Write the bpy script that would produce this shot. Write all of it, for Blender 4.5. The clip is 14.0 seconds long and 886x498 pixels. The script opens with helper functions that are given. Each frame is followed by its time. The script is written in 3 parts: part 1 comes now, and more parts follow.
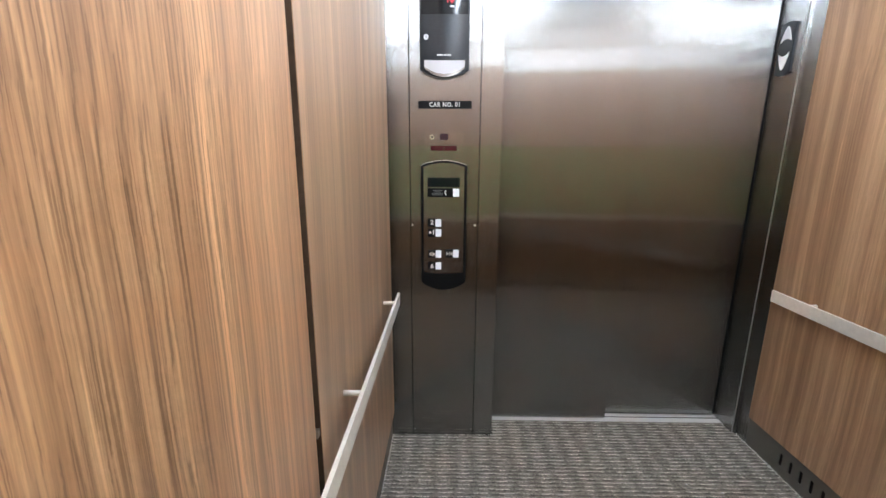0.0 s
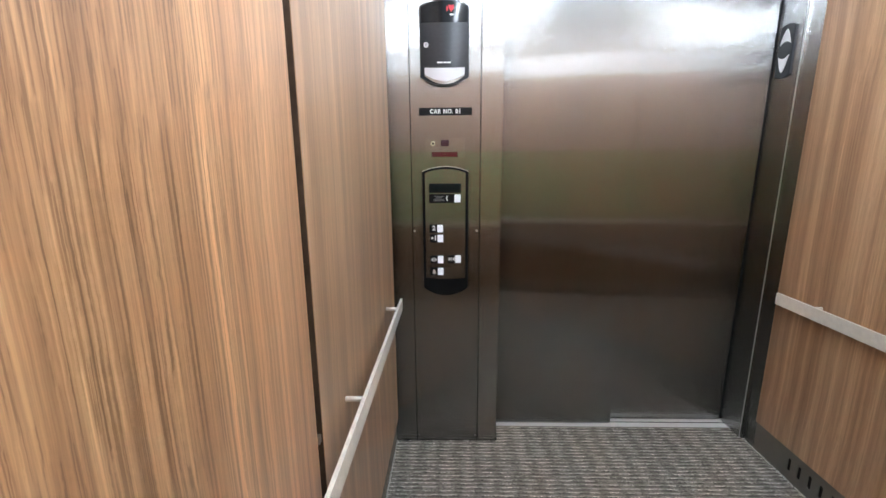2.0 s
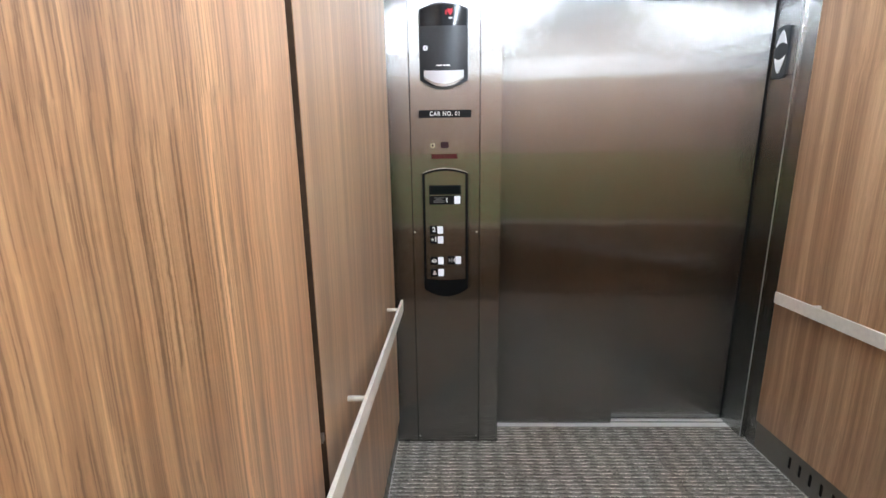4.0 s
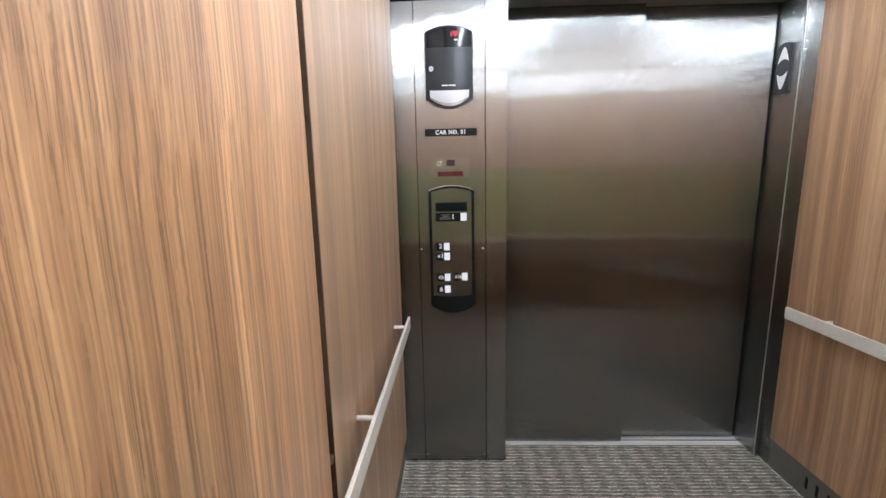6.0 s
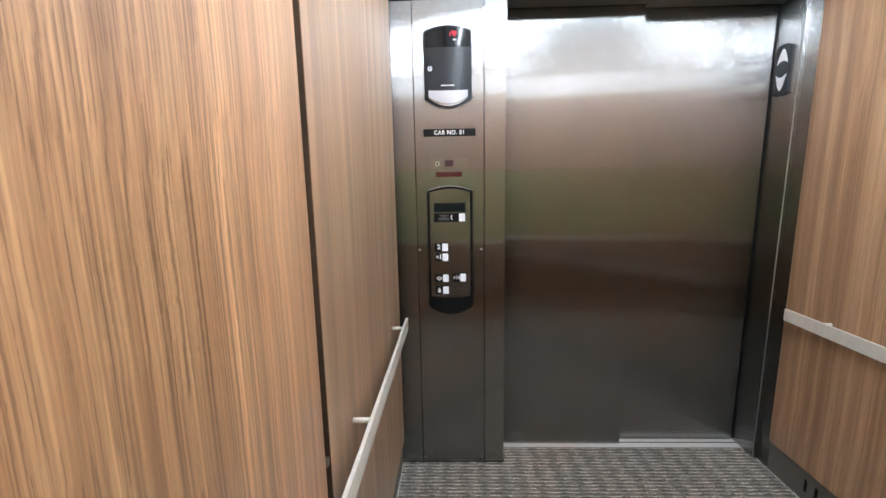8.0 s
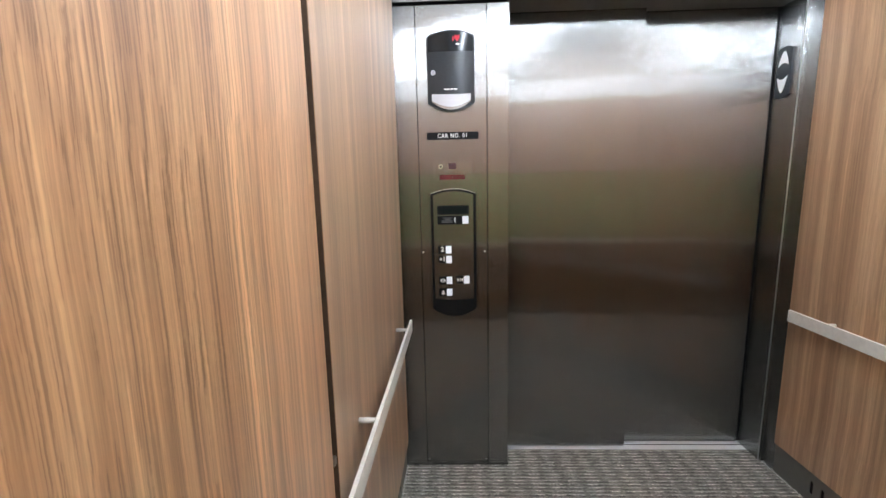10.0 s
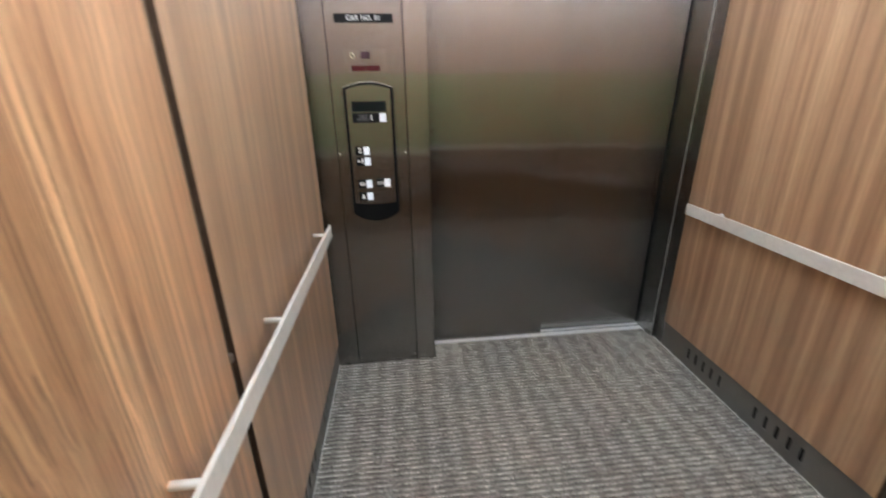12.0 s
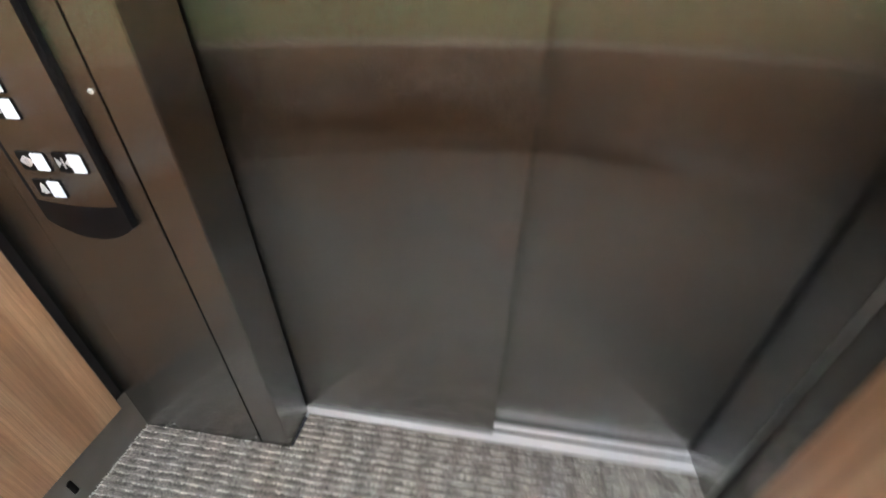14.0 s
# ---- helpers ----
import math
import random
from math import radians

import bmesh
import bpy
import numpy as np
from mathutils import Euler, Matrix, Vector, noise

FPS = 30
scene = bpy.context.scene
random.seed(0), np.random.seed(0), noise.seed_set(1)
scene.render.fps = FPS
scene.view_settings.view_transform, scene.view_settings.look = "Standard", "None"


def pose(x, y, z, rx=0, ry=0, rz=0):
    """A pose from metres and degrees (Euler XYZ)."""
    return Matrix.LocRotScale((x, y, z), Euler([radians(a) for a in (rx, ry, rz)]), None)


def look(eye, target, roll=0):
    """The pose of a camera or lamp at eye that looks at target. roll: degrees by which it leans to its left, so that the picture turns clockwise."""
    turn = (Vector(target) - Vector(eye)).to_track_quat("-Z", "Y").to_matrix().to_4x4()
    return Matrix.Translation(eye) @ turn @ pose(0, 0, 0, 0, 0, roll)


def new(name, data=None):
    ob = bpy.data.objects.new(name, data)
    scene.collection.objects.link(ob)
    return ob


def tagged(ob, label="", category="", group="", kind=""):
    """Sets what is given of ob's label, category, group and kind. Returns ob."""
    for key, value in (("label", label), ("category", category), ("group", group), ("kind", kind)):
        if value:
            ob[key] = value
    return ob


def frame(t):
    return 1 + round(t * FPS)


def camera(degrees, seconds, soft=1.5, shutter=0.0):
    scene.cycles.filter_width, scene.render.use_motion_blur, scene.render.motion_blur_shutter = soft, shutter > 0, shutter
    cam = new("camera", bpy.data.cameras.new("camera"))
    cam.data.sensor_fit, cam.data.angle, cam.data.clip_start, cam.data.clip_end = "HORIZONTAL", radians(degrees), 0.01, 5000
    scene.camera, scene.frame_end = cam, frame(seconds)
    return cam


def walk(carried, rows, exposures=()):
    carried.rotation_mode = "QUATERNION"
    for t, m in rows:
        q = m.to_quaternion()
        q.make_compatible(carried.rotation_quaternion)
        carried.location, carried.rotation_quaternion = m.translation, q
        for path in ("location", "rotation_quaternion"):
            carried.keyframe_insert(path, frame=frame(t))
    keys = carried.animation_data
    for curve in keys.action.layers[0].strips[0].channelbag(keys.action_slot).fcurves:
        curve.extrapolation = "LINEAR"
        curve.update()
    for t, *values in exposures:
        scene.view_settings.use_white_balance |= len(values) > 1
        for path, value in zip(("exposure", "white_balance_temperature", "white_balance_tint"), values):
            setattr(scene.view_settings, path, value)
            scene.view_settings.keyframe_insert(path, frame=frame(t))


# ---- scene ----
cam = camera(94.4, 14.0, shutter=0.4)
PATH = [
    (0, (0.015, 0.028, 1.366), (-0.011, 1.978, 0.921), 0.3),
    (0.5, (0.011, 0.026, 1.368), (-0.029, 1.979, 0.938), 0.1),
    (1, (0.014, 0.023, 1.365), (-0.034, 1.977, 0.938), -0.0),
    (1.5, (0.022, 0.018, 1.369), (-0.027, 1.973, 0.948), -0.2),
    (2, (0.025, 0.022, 1.367), (-0.022, 1.977, 0.949), -0.4),
    (2.5, (0.026, 0.021, 1.362), (-0.015, 1.975, 0.935), -0.6),
    (5, (0.017, 0.006, 1.368), (-0.041, 1.97, 0.997), -0.9),
    (5.5, (0.013, 0.006, 1.371), (-0.053, 1.974, 1.021), -1.0),
    (6, (0.017, 0.005, 1.378), (-0.053, 1.974, 1.038), -1.2),
    (6.5, (0.015, 0.008, 1.382), (-0.057, 1.979, 1.048), -1.3),
    (7, (0.016, 0.006, 1.376), (-0.062, 1.976, 1.043), -1.3),
    (7.5, (0.015, 0.006, 1.377), (-0.07, 1.976, 1.043), -1.2),
    (8, (0.018, 0.014, 1.374), (-0.045, 1.985, 1.04), -1.0),
    (10.5, (0.008, 0.001, 1.369), (-0.075, 1.975, 1.056), -1.5),
    (11, (0.005, 0.001, 1.374), (-0.109, 1.971, 1.049), -1.4),
    (11.5, (0.024, 0.004, 1.368), (-0.012, 1.951, 0.912), -1.0),
    (12, (0.104, 0.025, 1.307), (0.294, 1.882, 0.588), -0.9),
    (12.5, (0.233, 0.062, 1.282), (0.594, 1.807, 0.376), -0.5),
    (13, (0.427, 0.285, 1.221), (0.836, 1.927, 0.155), -0.1),
    (13.5, (0.610, 0.722, 1.224), (0.963, 2.296, 0.041), 1.0),
    (14, (0.804, 1.239, 1.249), (0.554, 2.843, 0.081), 0.5),
]
walk(cam, [(t, look(eye, target, roll)) for t, eye, target, roll in PATH],
     [(0, 0.44), (11.0, 0.44), (11.6, 0.46), (12.0, 0.52), (12.5, 0.72), (13.0, 0.68), (13.5, 0.64), (14.0, 1.1)])

# ---- world and lights ----
world = bpy.data.worlds.new("world")
scene.world = world
world.use_nodes = True
world.node_tree.nodes["Background"].inputs[0].default_value = (0.75, 0.8, 0.9, 1)
world.node_tree.nodes["Background"].inputs[1].default_value = 0.02

LAMP = 1.0     # car ceiling diffusers
LAMP_BACK = 1.3  # back ceiling panels
LAMP_BAND = 1.4  # front ceiling panel
LAMP_COVE = 2.6  # glowing cove along the top of the back wall
LAMP_SIDE = 78.0  # unseen steep strips, added to brighten the side walls
HALL = 3.0      # hall ceiling panels, unseen and added to light the hall


# ---- materials ----
def node_mat(name):
    m = bpy.data.materials.new(name)
    m.use_nodes = True
    nt = m.node_tree
    return m, nt, nt.nodes["Principled BSDF"]


def put(nt, kind, **values):
    n = nt.nodes.new(kind)
    for key, v in values.items():
        n.inputs[key.replace("_", " ")].default_value = v
    return n


def ramp(nt, fac, stops):
    r = nt.nodes.new("ShaderNodeValToRGB")
    e = r.color_ramp.elements
    while len(e) < len(stops):
        e.new(0.5)
    for el, (p, c) in zip(e, stops):
        el.position, el.color = p, (*c, 1)
    nt.links.new(fac, r.inputs[0])
    return r.outputs[0]


def stretched(nt, scale, detail=3.0, rough=0.55, shift=None):
    """Noise on object coordinates, stretched by a scale for each axis."""
    co = nt.nodes.new("ShaderNodeTexCoord")
    mp = nt.nodes.new("ShaderNodeMapping")
    mp.inputs["Scale"].default_value = scale
    src = co.outputs["Object"]
    if shift is not None:
        add = nt.nodes.new("ShaderNodeVectorMath")
        nt.links.new(src, add.inputs[0])
        nt.links.new(shift, add.inputs[1])
        src = add.outputs[0]
    nt.links.new(src, mp.inputs[0])
    n = put(nt, "ShaderNodeTexNoise", Scale=1.0, Detail=detail, Roughness=rough)
    nt.links.new(mp.outputs[0], n.inputs["Vector"])
    return n.outputs["Fac"]


def math_node(nt, op, a, b=None, c=None):
    n = nt.nodes.new("ShaderNodeMath")
    n.operation = op
    for i, v in enumerate((a, b, c)):
        if v is None:
            continue
        if isinstance(v, (int, float)):
            n.inputs[i].default_value = v
        else:
            nt.links.new(v, n.inputs[i])
    return n.outputs[0]


def mix_col(nt, fac, a, b, blend="MIX"):
    n = nt.nodes.new("ShaderNodeMix")
    n.data_type, n.blend_type = "RGBA", blend
    for i, v in ((0, fac), (6, a), (7, b)):
        if isinstance(v, (int, float)):
            n.inputs[i].default_value = v
        elif isinstance(v, tuple):
            n.inputs[i].default_value = (*v, 1)
        else:
            nt.links.new(v, n.inputs[i])
    return n.outputs[2]


def bump(nt, bsdf, height, strength, distance):
    b = put(nt, "ShaderNodeBump", Strength=strength, Distance=distance)
    nt.links.new(height, b.inputs["Height"])
    nt.links.new(b.outputs[0], bsdf.inputs["Normal"])


def steel(name, base, rough=0.09, aniso=1.0, grain=0.85, haze=0.40):
    """Brushed stainless steel with upright grain: sharp up and down, smeared sideways, under a soft haze of fine scratches."""
    m, nt, p = node_mat(name)
    out = nt.nodes["Material Output"]
    fine = stretched(nt, (1100, 1100, 4), 2)
    mid = stretched(nt, (140, 140, 1.0), 3)
    wide = stretched(nt, (3, 3, 1.6), 3)
    c = ramp(nt, fine, [(0.25, tuple(v * 0.93 for v in base)), (0.75, tuple(min(v * 1.05, 1) for v in base))])
    lines = ramp(nt, mid, [(0.3, (0.965, 0.965, 0.965)), (0.7, (1, 1, 1))])
    smear = ramp(nt, wide, [(0.3, (0.95, 0.945, 0.94)), (0.7, (1, 1, 1))])
    c = mix_col(nt, 1.0, c, lines, "MULTIPLY")
    c = mix_col(nt, 1.0, c, smear, "MULTIPLY")
    # sideways scatter: each hair of the grain leans its own way about the upright
    co = nt.nodes.new("ShaderNodeTexCoord")
    snap = nt.nodes.new("ShaderNodeVectorMath")
    snap.operation = "SNAP"
    nt.links.new(co.outputs["Object"], snap.inputs[0])
    snap.inputs[1].default_value = (0.00009, 0.00009, 0.003)
    hair = nt.nodes.new("ShaderNodeTexWhiteNoise")
    nt.links.new(snap.outputs[0], hair.inputs["Vector"])
    geo = nt.nodes.new("ShaderNodeNewGeometry")
    side = nt.nodes.new("ShaderNodeVectorMath")
    side.operation = "CROSS_PRODUCT"
    nt.links.new(geo.outputs["Normal"], side.inputs[0])
    side.inputs[1].default_value = (0, 0, 1)
    two = nt.nodes.new("ShaderNodeSeparateColor")
    nt.links.new(hair.outputs["Color"], two.inputs[0])
    sway = math_node(nt, "SUBTRACT", math_node(nt, "ADD", two.outputs[0], two.outputs[1]), 1.0)

    def leaning(amount):
        lean = nt.nodes.new("ShaderNodeVectorMath")
        lean.operation = "SCALE"
        nt.links.new(side.outputs[0], lean.inputs[0])
        nt.links.new(math_node(nt, "MULTIPLY", sway, amount), lean.inputs["Scale"])
        add = nt.nodes.new("ShaderNodeVectorMath")
        nt.links.new(geo.outputs["Normal"], add.inputs[0])
        nt.links.new(lean.outputs[0], add.inputs[1])
        unit = nt.nodes.new("ShaderNodeVectorMath")
        unit.operation = "NORMALIZE"
        nt.links.new(add.outputs[0], unit.inputs[0])
        return unit.outputs[0]

    tan = nt.nodes.new("ShaderNodeTangent")
    tan.direction_type, tan.axis = "RADIAL", "Z"
    q = nt.nodes.new("ShaderNodeBsdfPrincipled")
    for b, r, a in ((p, rough, aniso), (q, 0.27, 1.0)):
        b.inputs["Metallic"].default_value = 1.0
        b.inputs["Roughness"].default_value = r
        b.inputs["Anisotropic"].default_value = a
        nt.links.new(c, b.inputs["Base Color"])
        nt.links.new(tan.outputs[0], b.inputs["Tangent"])
    nt.links.new(leaning(grain * 0.75), p.inputs["Normal"])
    nt.links.new(leaning(grain * 1.1), q.inputs["Normal"])
    mix = nt.nodes.new("ShaderNodeMixShader")
    mix.inputs[0].default_value = haze
    nt.links.new(p.outputs[0], mix.inputs[1])
    nt.links.new(q.outputs[0], mix.inputs[2])
    nt.links.new(mix.outputs[0], out.inputs["Surface"])
    return m


def wood(name, figure, hue, strip=None):
    """Walnut-look laminate: upright grain that wanders, planks of different tone, fine pale and dark lines as strong as figure says (strongest in one upright strip, where given), satin lacquer."""
    m, nt, p = node_mat(name)
    info = nt.nodes.new("ShaderNodeObjectInfo")
    off = math_node(nt, "MULTIPLY", info.outputs["Random"], 7.0)
    drift = stretched(nt, (0.9, 0.9, 0.8), 2)
    sway = stretched(nt, (3, 3, 5.0), 2)
    jag = stretched(nt, (40, 40, 75), 2)
    wob = math_node(nt, "MULTIPLY_ADD", drift, 0.060, off)
    wob = math_node(nt, "MULTIPLY_ADD", sway, 0.007, wob)
    wob = math_node(nt, "MULTIPLY_ADD", jag, 0.0013, wob)
    comb = nt.nodes.new("ShaderNodeCombineXYZ")
    for i in (0, 1):
        nt.links.new(wob, comb.inputs[i])
    sh = comb.outputs[0]
    tone = stretched(nt, (5.5, 5.5, 0.22), 2, 0.5, sh)
    band = stretched(nt, (24, 24, 0.35), 2, 0.5, sh)
    streak = stretched(nt, (120, 120, 0.7), 2, 0.55, sh)
    lines = stretched(nt, (300, 300, 0.5), 2, 0.62, sh)
    pores = stretched(nt, (420, 420, 14), 2, 0.6, sh)
    zone = stretched(nt, (6, 6, 0.4), 1, 0.5, sh)
    t = ramp(nt, tone, [(0.30, (0.86, 0.83, 0.80)), (0.70, (1.12, 1.13, 1.13))])
    a = ramp(nt, band, [(0.34, (0.400, 0.214, 0.112)), (0.5, (0.550, 0.312, 0.172)), (0.66, (0.705, 0.428, 0.247))])
    b = ramp(nt, streak, [(0.32, (0.66, 0.60, 0.55)), (0.50, (0.98, 0.97, 0.96)), (0.68, (1.22, 1.24, 1.25))])
    c = ramp(nt, lines, [(0.37, (0.57, 0.50, 0.44)), (0.45, (0.98, 0.96, 0.94)), (0.53, (1.10, 1.10, 1.09)), (0.62, (1.30, 1.33, 1.33))])
    d = ramp(nt, pores, [(0.32, (0.74, 0.70, 0.66)), (0.50, (1, 1, 1)), (0.68, (1.12, 1.12, 1.10))])
    if strip is None:
        strong = ramp(nt, zone, [(0.40, (0.2 * figure,) * 3), (0.56, (figure,) * 3)])
    else:
        xyz = nt.nodes.new("ShaderNodeSeparateXYZ")
        co = nt.nodes.new("ShaderNodeTexCoord")
        nt.links.new(co.outputs["Object"], xyz.inputs[0])
        centre, half = strip
        away = math_node(nt, "ABSOLUTE", math_node(nt, "SUBTRACT", math_node(nt, "MULTIPLY_ADD", zone, 0.10, xyz.outputs[1]), centre + 0.05))
        strong = ramp(nt, math_node(nt, "DIVIDE", away, half * 2), [(0.30, (figure,) * 3), (0.75, (0.36 * figure,) * 3)])
        # the panel's colour is darker and greener towards the rear, paler in its middle
        rear_tone = math_node(nt, "MULTIPLY_ADD", zone, 0.06, xyz.outputs[1])
        t = mix_col(nt, 1.0, t, ramp(nt, rear_tone, [(0.31, (0.86, 0.85, 0.81)), (0.42, (1.02, 1.03, 1.00)), (0.49, (1.18, 1.18, 1.16)), (0.57, (1.12, 1.10, 1.08)), (0.80, (1.14, 1.12, 1.11))]), "MULTIPLY")
    a = mix_col(nt, 0.80 + 0.20 * figure, (0.550, 0.312, 0.172), a)
    col = mix_col(nt, 1.0, mix_col(nt, 1.0, a, hue, "MULTIPLY"), t, "MULTIPLY")
    col = mix_col(nt, 0.38 + 0.25 * figure, col, b, "MULTIPLY")
    col = mix_col(nt, 0.5, col, d, "MULTIPLY")
    col = mix_col(nt, strong, col, mix_col(nt, 1.0, col, c, "MULTIPLY"))
    nt.links.new(col, p.inputs["Base Color"])
    nt.links.new(math_node(nt, "MULTIPLY_ADD", streak, -0.12, 0.50), p.inputs["Roughness"])
    p.inputs["Specular IOR Level"].default_value = 0.5
    # the lacquer's gloss grows towards grazing angles
    graze = nt.nodes.new("ShaderNodeLayerWeight")
    graze.inputs["Blend"].default_value = 0.5
    nt.links.new(ramp(nt, graze.outputs["Facing"], [(0.28, (0.25,) * 3), (0.72, (1, 1, 1))]), p.inputs["Coat Weight"])
    p.inputs["Coat Roughness"].default_value = 0.42
    p.inputs["Coat IOR"].default_value = 2.4
    bump(nt, p, pores, 0.10, 0.0006)
    return m


def carpet():
    """Grey loop carpet: thin pale ridges in rows, dark dashes of uneven length beside them, mottled yarn between."""
    m, nt, p = node_mat("carpet_loop")
    co = nt.nodes.new("ShaderNodeTexCoord")
    xyz = nt.nodes.new("ShaderNodeSeparateXYZ")
    nt.links.new(co.outputs["Object"], xyz.inputs[0])
    wav = put(nt, "ShaderNodeTexNoise", Scale=18.0, Detail=3.0)
    yarn = put(nt, "ShaderNodeTexNoise", Scale=340.0, Detail=3.0, Roughness=0.7)
    clump = put(nt, "ShaderNodeTexNoise", Scale=95.0, Detail=2.0, Roughness=0.6)
    patch = put(nt, "ShaderNodeTexNoise", Scale=3.0, Detail=2.0)
    for n in (wav, yarn, clump, patch):
        nt.links.new(co.outputs["Object"], n.inputs["Vector"])
    y = math_node(nt, "MULTIPLY_ADD", wav.outputs["Fac"], 0.012, xyz.outputs[1])
    y = math_node(nt, "MULTIPLY_ADD", clump.outputs["Fac"], 0.007, y)
    y = math_node(nt, "MULTIPLY_ADD", yarn.outputs["Fac"], 0.003, y)
    row = math_node(nt, "DIVIDE", y, ROW)
    idx = math_node(nt, "FLOOR", row)
    fr = math_node(nt, "FRACT", row)

    # the weave repeats in faint columns across the rows
    column = math_node(nt, "SINE", math_node(nt, "MULTIPLY_ADD", wav.outputs["Fac"], 2.5, math_node(nt, "MULTIPLY", xyz.outputs[0], 72.0)))

    def dash(freq, seed, low, high, lift):
        cv = nt.nodes.new("ShaderNodeCombineXYZ")
        nt.links.new(math_node(nt, "MULTIPLY", xyz.outputs[0], freq), cv.inputs[0])
        nt.links.new(math_node(nt, "MULTIPLY_ADD", idx, 5.37, seed), cv.inputs[1])
        n = put(nt, "ShaderNodeTexNoise", Scale=1.0, Detail=2.0, Roughness=0.6)
        nt.links.new(cv.outputs[0], n.inputs["Vector"])
        on = nt.nodes.new("ShaderNodeMapRange")
        on.inputs["From Min"].default_value, on.inputs["From Max"].default_value = low, high
        nt.links.new(math_node(nt, "MULTIPLY_ADD", column, lift, n.outputs["Fac"]), on.inputs["Value"])
        return on.outputs["Result"]

    def hump(centre, half):
        d = math_node(nt, "ABSOLUTE", math_node(nt, "SUBTRACT", fr, centre))
        n = nt.nodes.new("ShaderNodeMapRange")
        n.interpolation_type = "SMOOTHSTEP"
        n.inputs["From Min"].default_value, n.inputs["From Max"].default_value = half, 0.0
        nt.links.new(d, n.inputs["Value"])
        return n.outputs["Result"]

    pale = math_node(nt, "MULTIPLY", hump(0.70, 0.19), math_node(nt, "MULTIPLY_ADD", dash(20.0, 0.3, 0.40, 0.58, 0.085), 0.94, 0.06))
    dark = math_node(nt, "MULTIPLY", hump(0.32, 0.36), dash(20.0, 9.1, 0.41, 0.57, -0.085))
    col = mix_col(nt, math_node(nt, "MULTIPLY", dark, 0.80), (0.300, 0.284, 0.260), (0.092, 0.087, 0.080))
    col = mix_col(nt, math_node(nt, "MULTIPLY", pale, 0.95), col, (0.95, 0.92, 0.85))
    mot = ramp(nt, clump.outputs["Fac"], [(0.36, (0.66, 0.66, 0.66)), (0.64, (1.32, 1.30, 1.27))])
    fl = ramp(nt, yarn.outputs["Fac"], [(0.36, (0.46, 0.46, 0.47)), (0.52, (1, 1, 1)), (0.66, (1.75, 1.72, 1.66))])
    col = mix_col(nt, 0.9, col, mot, "MULTIPLY")
    col = mix_col(nt, 0.9, col, fl, "MULTIPLY")
    pt = ramp(nt, patch.outputs["Fac"], [(0.3, (0.92, 0.92, 0.93)), (0.7, (1.08, 1.08, 1.06))])
    col = mix_col(nt, 1.0, col, pt, "MULTIPLY")
    nt.links.new(col, p.inputs["Base Color"])
    p.inputs["Roughness"].default_value = 0.95
    p.inputs["Specular IOR Level"].default_value = 0.2
    h = math_node(nt, "MULTIPLY_ADD", pale, 0.9, math_node(nt, "MULTIPLY", dark, -0.6))
    h = math_node(nt, "MULTIPLY_ADD", yarn.outputs["Fac"], 0.6, h)
    bump(nt, p, h, 0.5, 0.004)
    return m


ROW = 0.0215    # carpet row


def plain(name, col, rough=0.5, metal=0.0, vary=0.06, scale=25.0, bumpy=0.0, emit=0.0, spec=0.5):
    m, nt, p = node_mat(name)
    n = stretched(nt, (scale, scale, scale), 4)
    c = ramp(nt, n, [(0.3, tuple(v * (1 - vary) for v in col)), (0.7, tuple(min(1, v * (1 + vary)) for v in col))])
    nt.links.new(c, p.inputs["Base Color"])
    p.inputs["Roughness"].default_value = rough
    p.inputs["Metallic"].default_value = metal
    p.inputs["Specular IOR Level"].default_value = spec
    if bumpy:
        bump(nt, p, n, bumpy, 0.001)
    if emit:
        p.inputs["Emission Color"].default_value = (*col, 1)
        p.inputs["Emission Strength"].default_value = emit
    return m


def glowing(name, col, strength, base=(0.6, 0.6, 0.6)):
    m, nt, p = node_mat(name)
    p.inputs["Base Color"].default_value = (*base, 1)
    p.inputs["Emission Color"].default_value = (*col, 1)
    p.inputs["Emission Strength"].default_value = strength
    return m


STEEL = steel("brushed_steel", (0.335, 0.336, 0.327))
# strip and jamb: the same steel, base raised so they mirror brighter
STEEL_STRIP = steel("brushed_steel_strip", (0.37, 0.372, 0.361), haze=0.40)
STEEL_JAMB = steel("brushed_steel_jamb", (0.40, 0.402, 0.396))
STEEL_DOOR = steel("brushed_steel_door", (0.335, 0.336, 0.327), haze=0.36)
STEEL_SATIN = plain("satin_steel_rail", (0.90, 0.87, 0.80), 0.40, 0.15, 0.05, 60)
SKIRT = plain("skirting_metal", (0.205, 0.200, 0.187), 0.40, 0.4, 0.08, 12)
RAW_EDGE = plain("raw_edge_highlight", (0.48, 0.47, 0.46), 0.34, 0.85, 0.04, 40)
CHANNEL = plain("bronze_channel", (0.15, 0.125, 0.10), 0.45, 0.3, 0.1, 20)
WOOD = wood("walnut_laminate", 0.34, (0.82, 0.865, 0.88))
WOOD_FIGURED = wood("figured_walnut_laminate", 0.92, (0.88, 0.86, 0.82), (0.34, 0.19))
CARPET = carpet()
YARN = plain("cut_yarn", (0.72, 0.71, 0.67), 0.95, 0, 0.25, 120)
SILL = plain("aluminium_sill", (0.94, 0.94, 0.94), 0.33, 0.05, 0.03, 40)
DARK = plain("dark_void", (0.012, 0.012, 0.013), 0.8, 0, 0.1)
BLACK = plain("black_plastic", (0.005, 0.005, 0.006), 0.45, 0, 0.1, 80, spec=0.18)
BLACK_SATIN = plain("charcoal_plastic", (0.022, 0.026, 0.032), 0.33, 0, 0.1, 80, spec=0.35)
GLOSS = plain("glossy_black_window", (0.008, 0.009, 0.011), 0.12, 0, 0.05, spec=0.25)
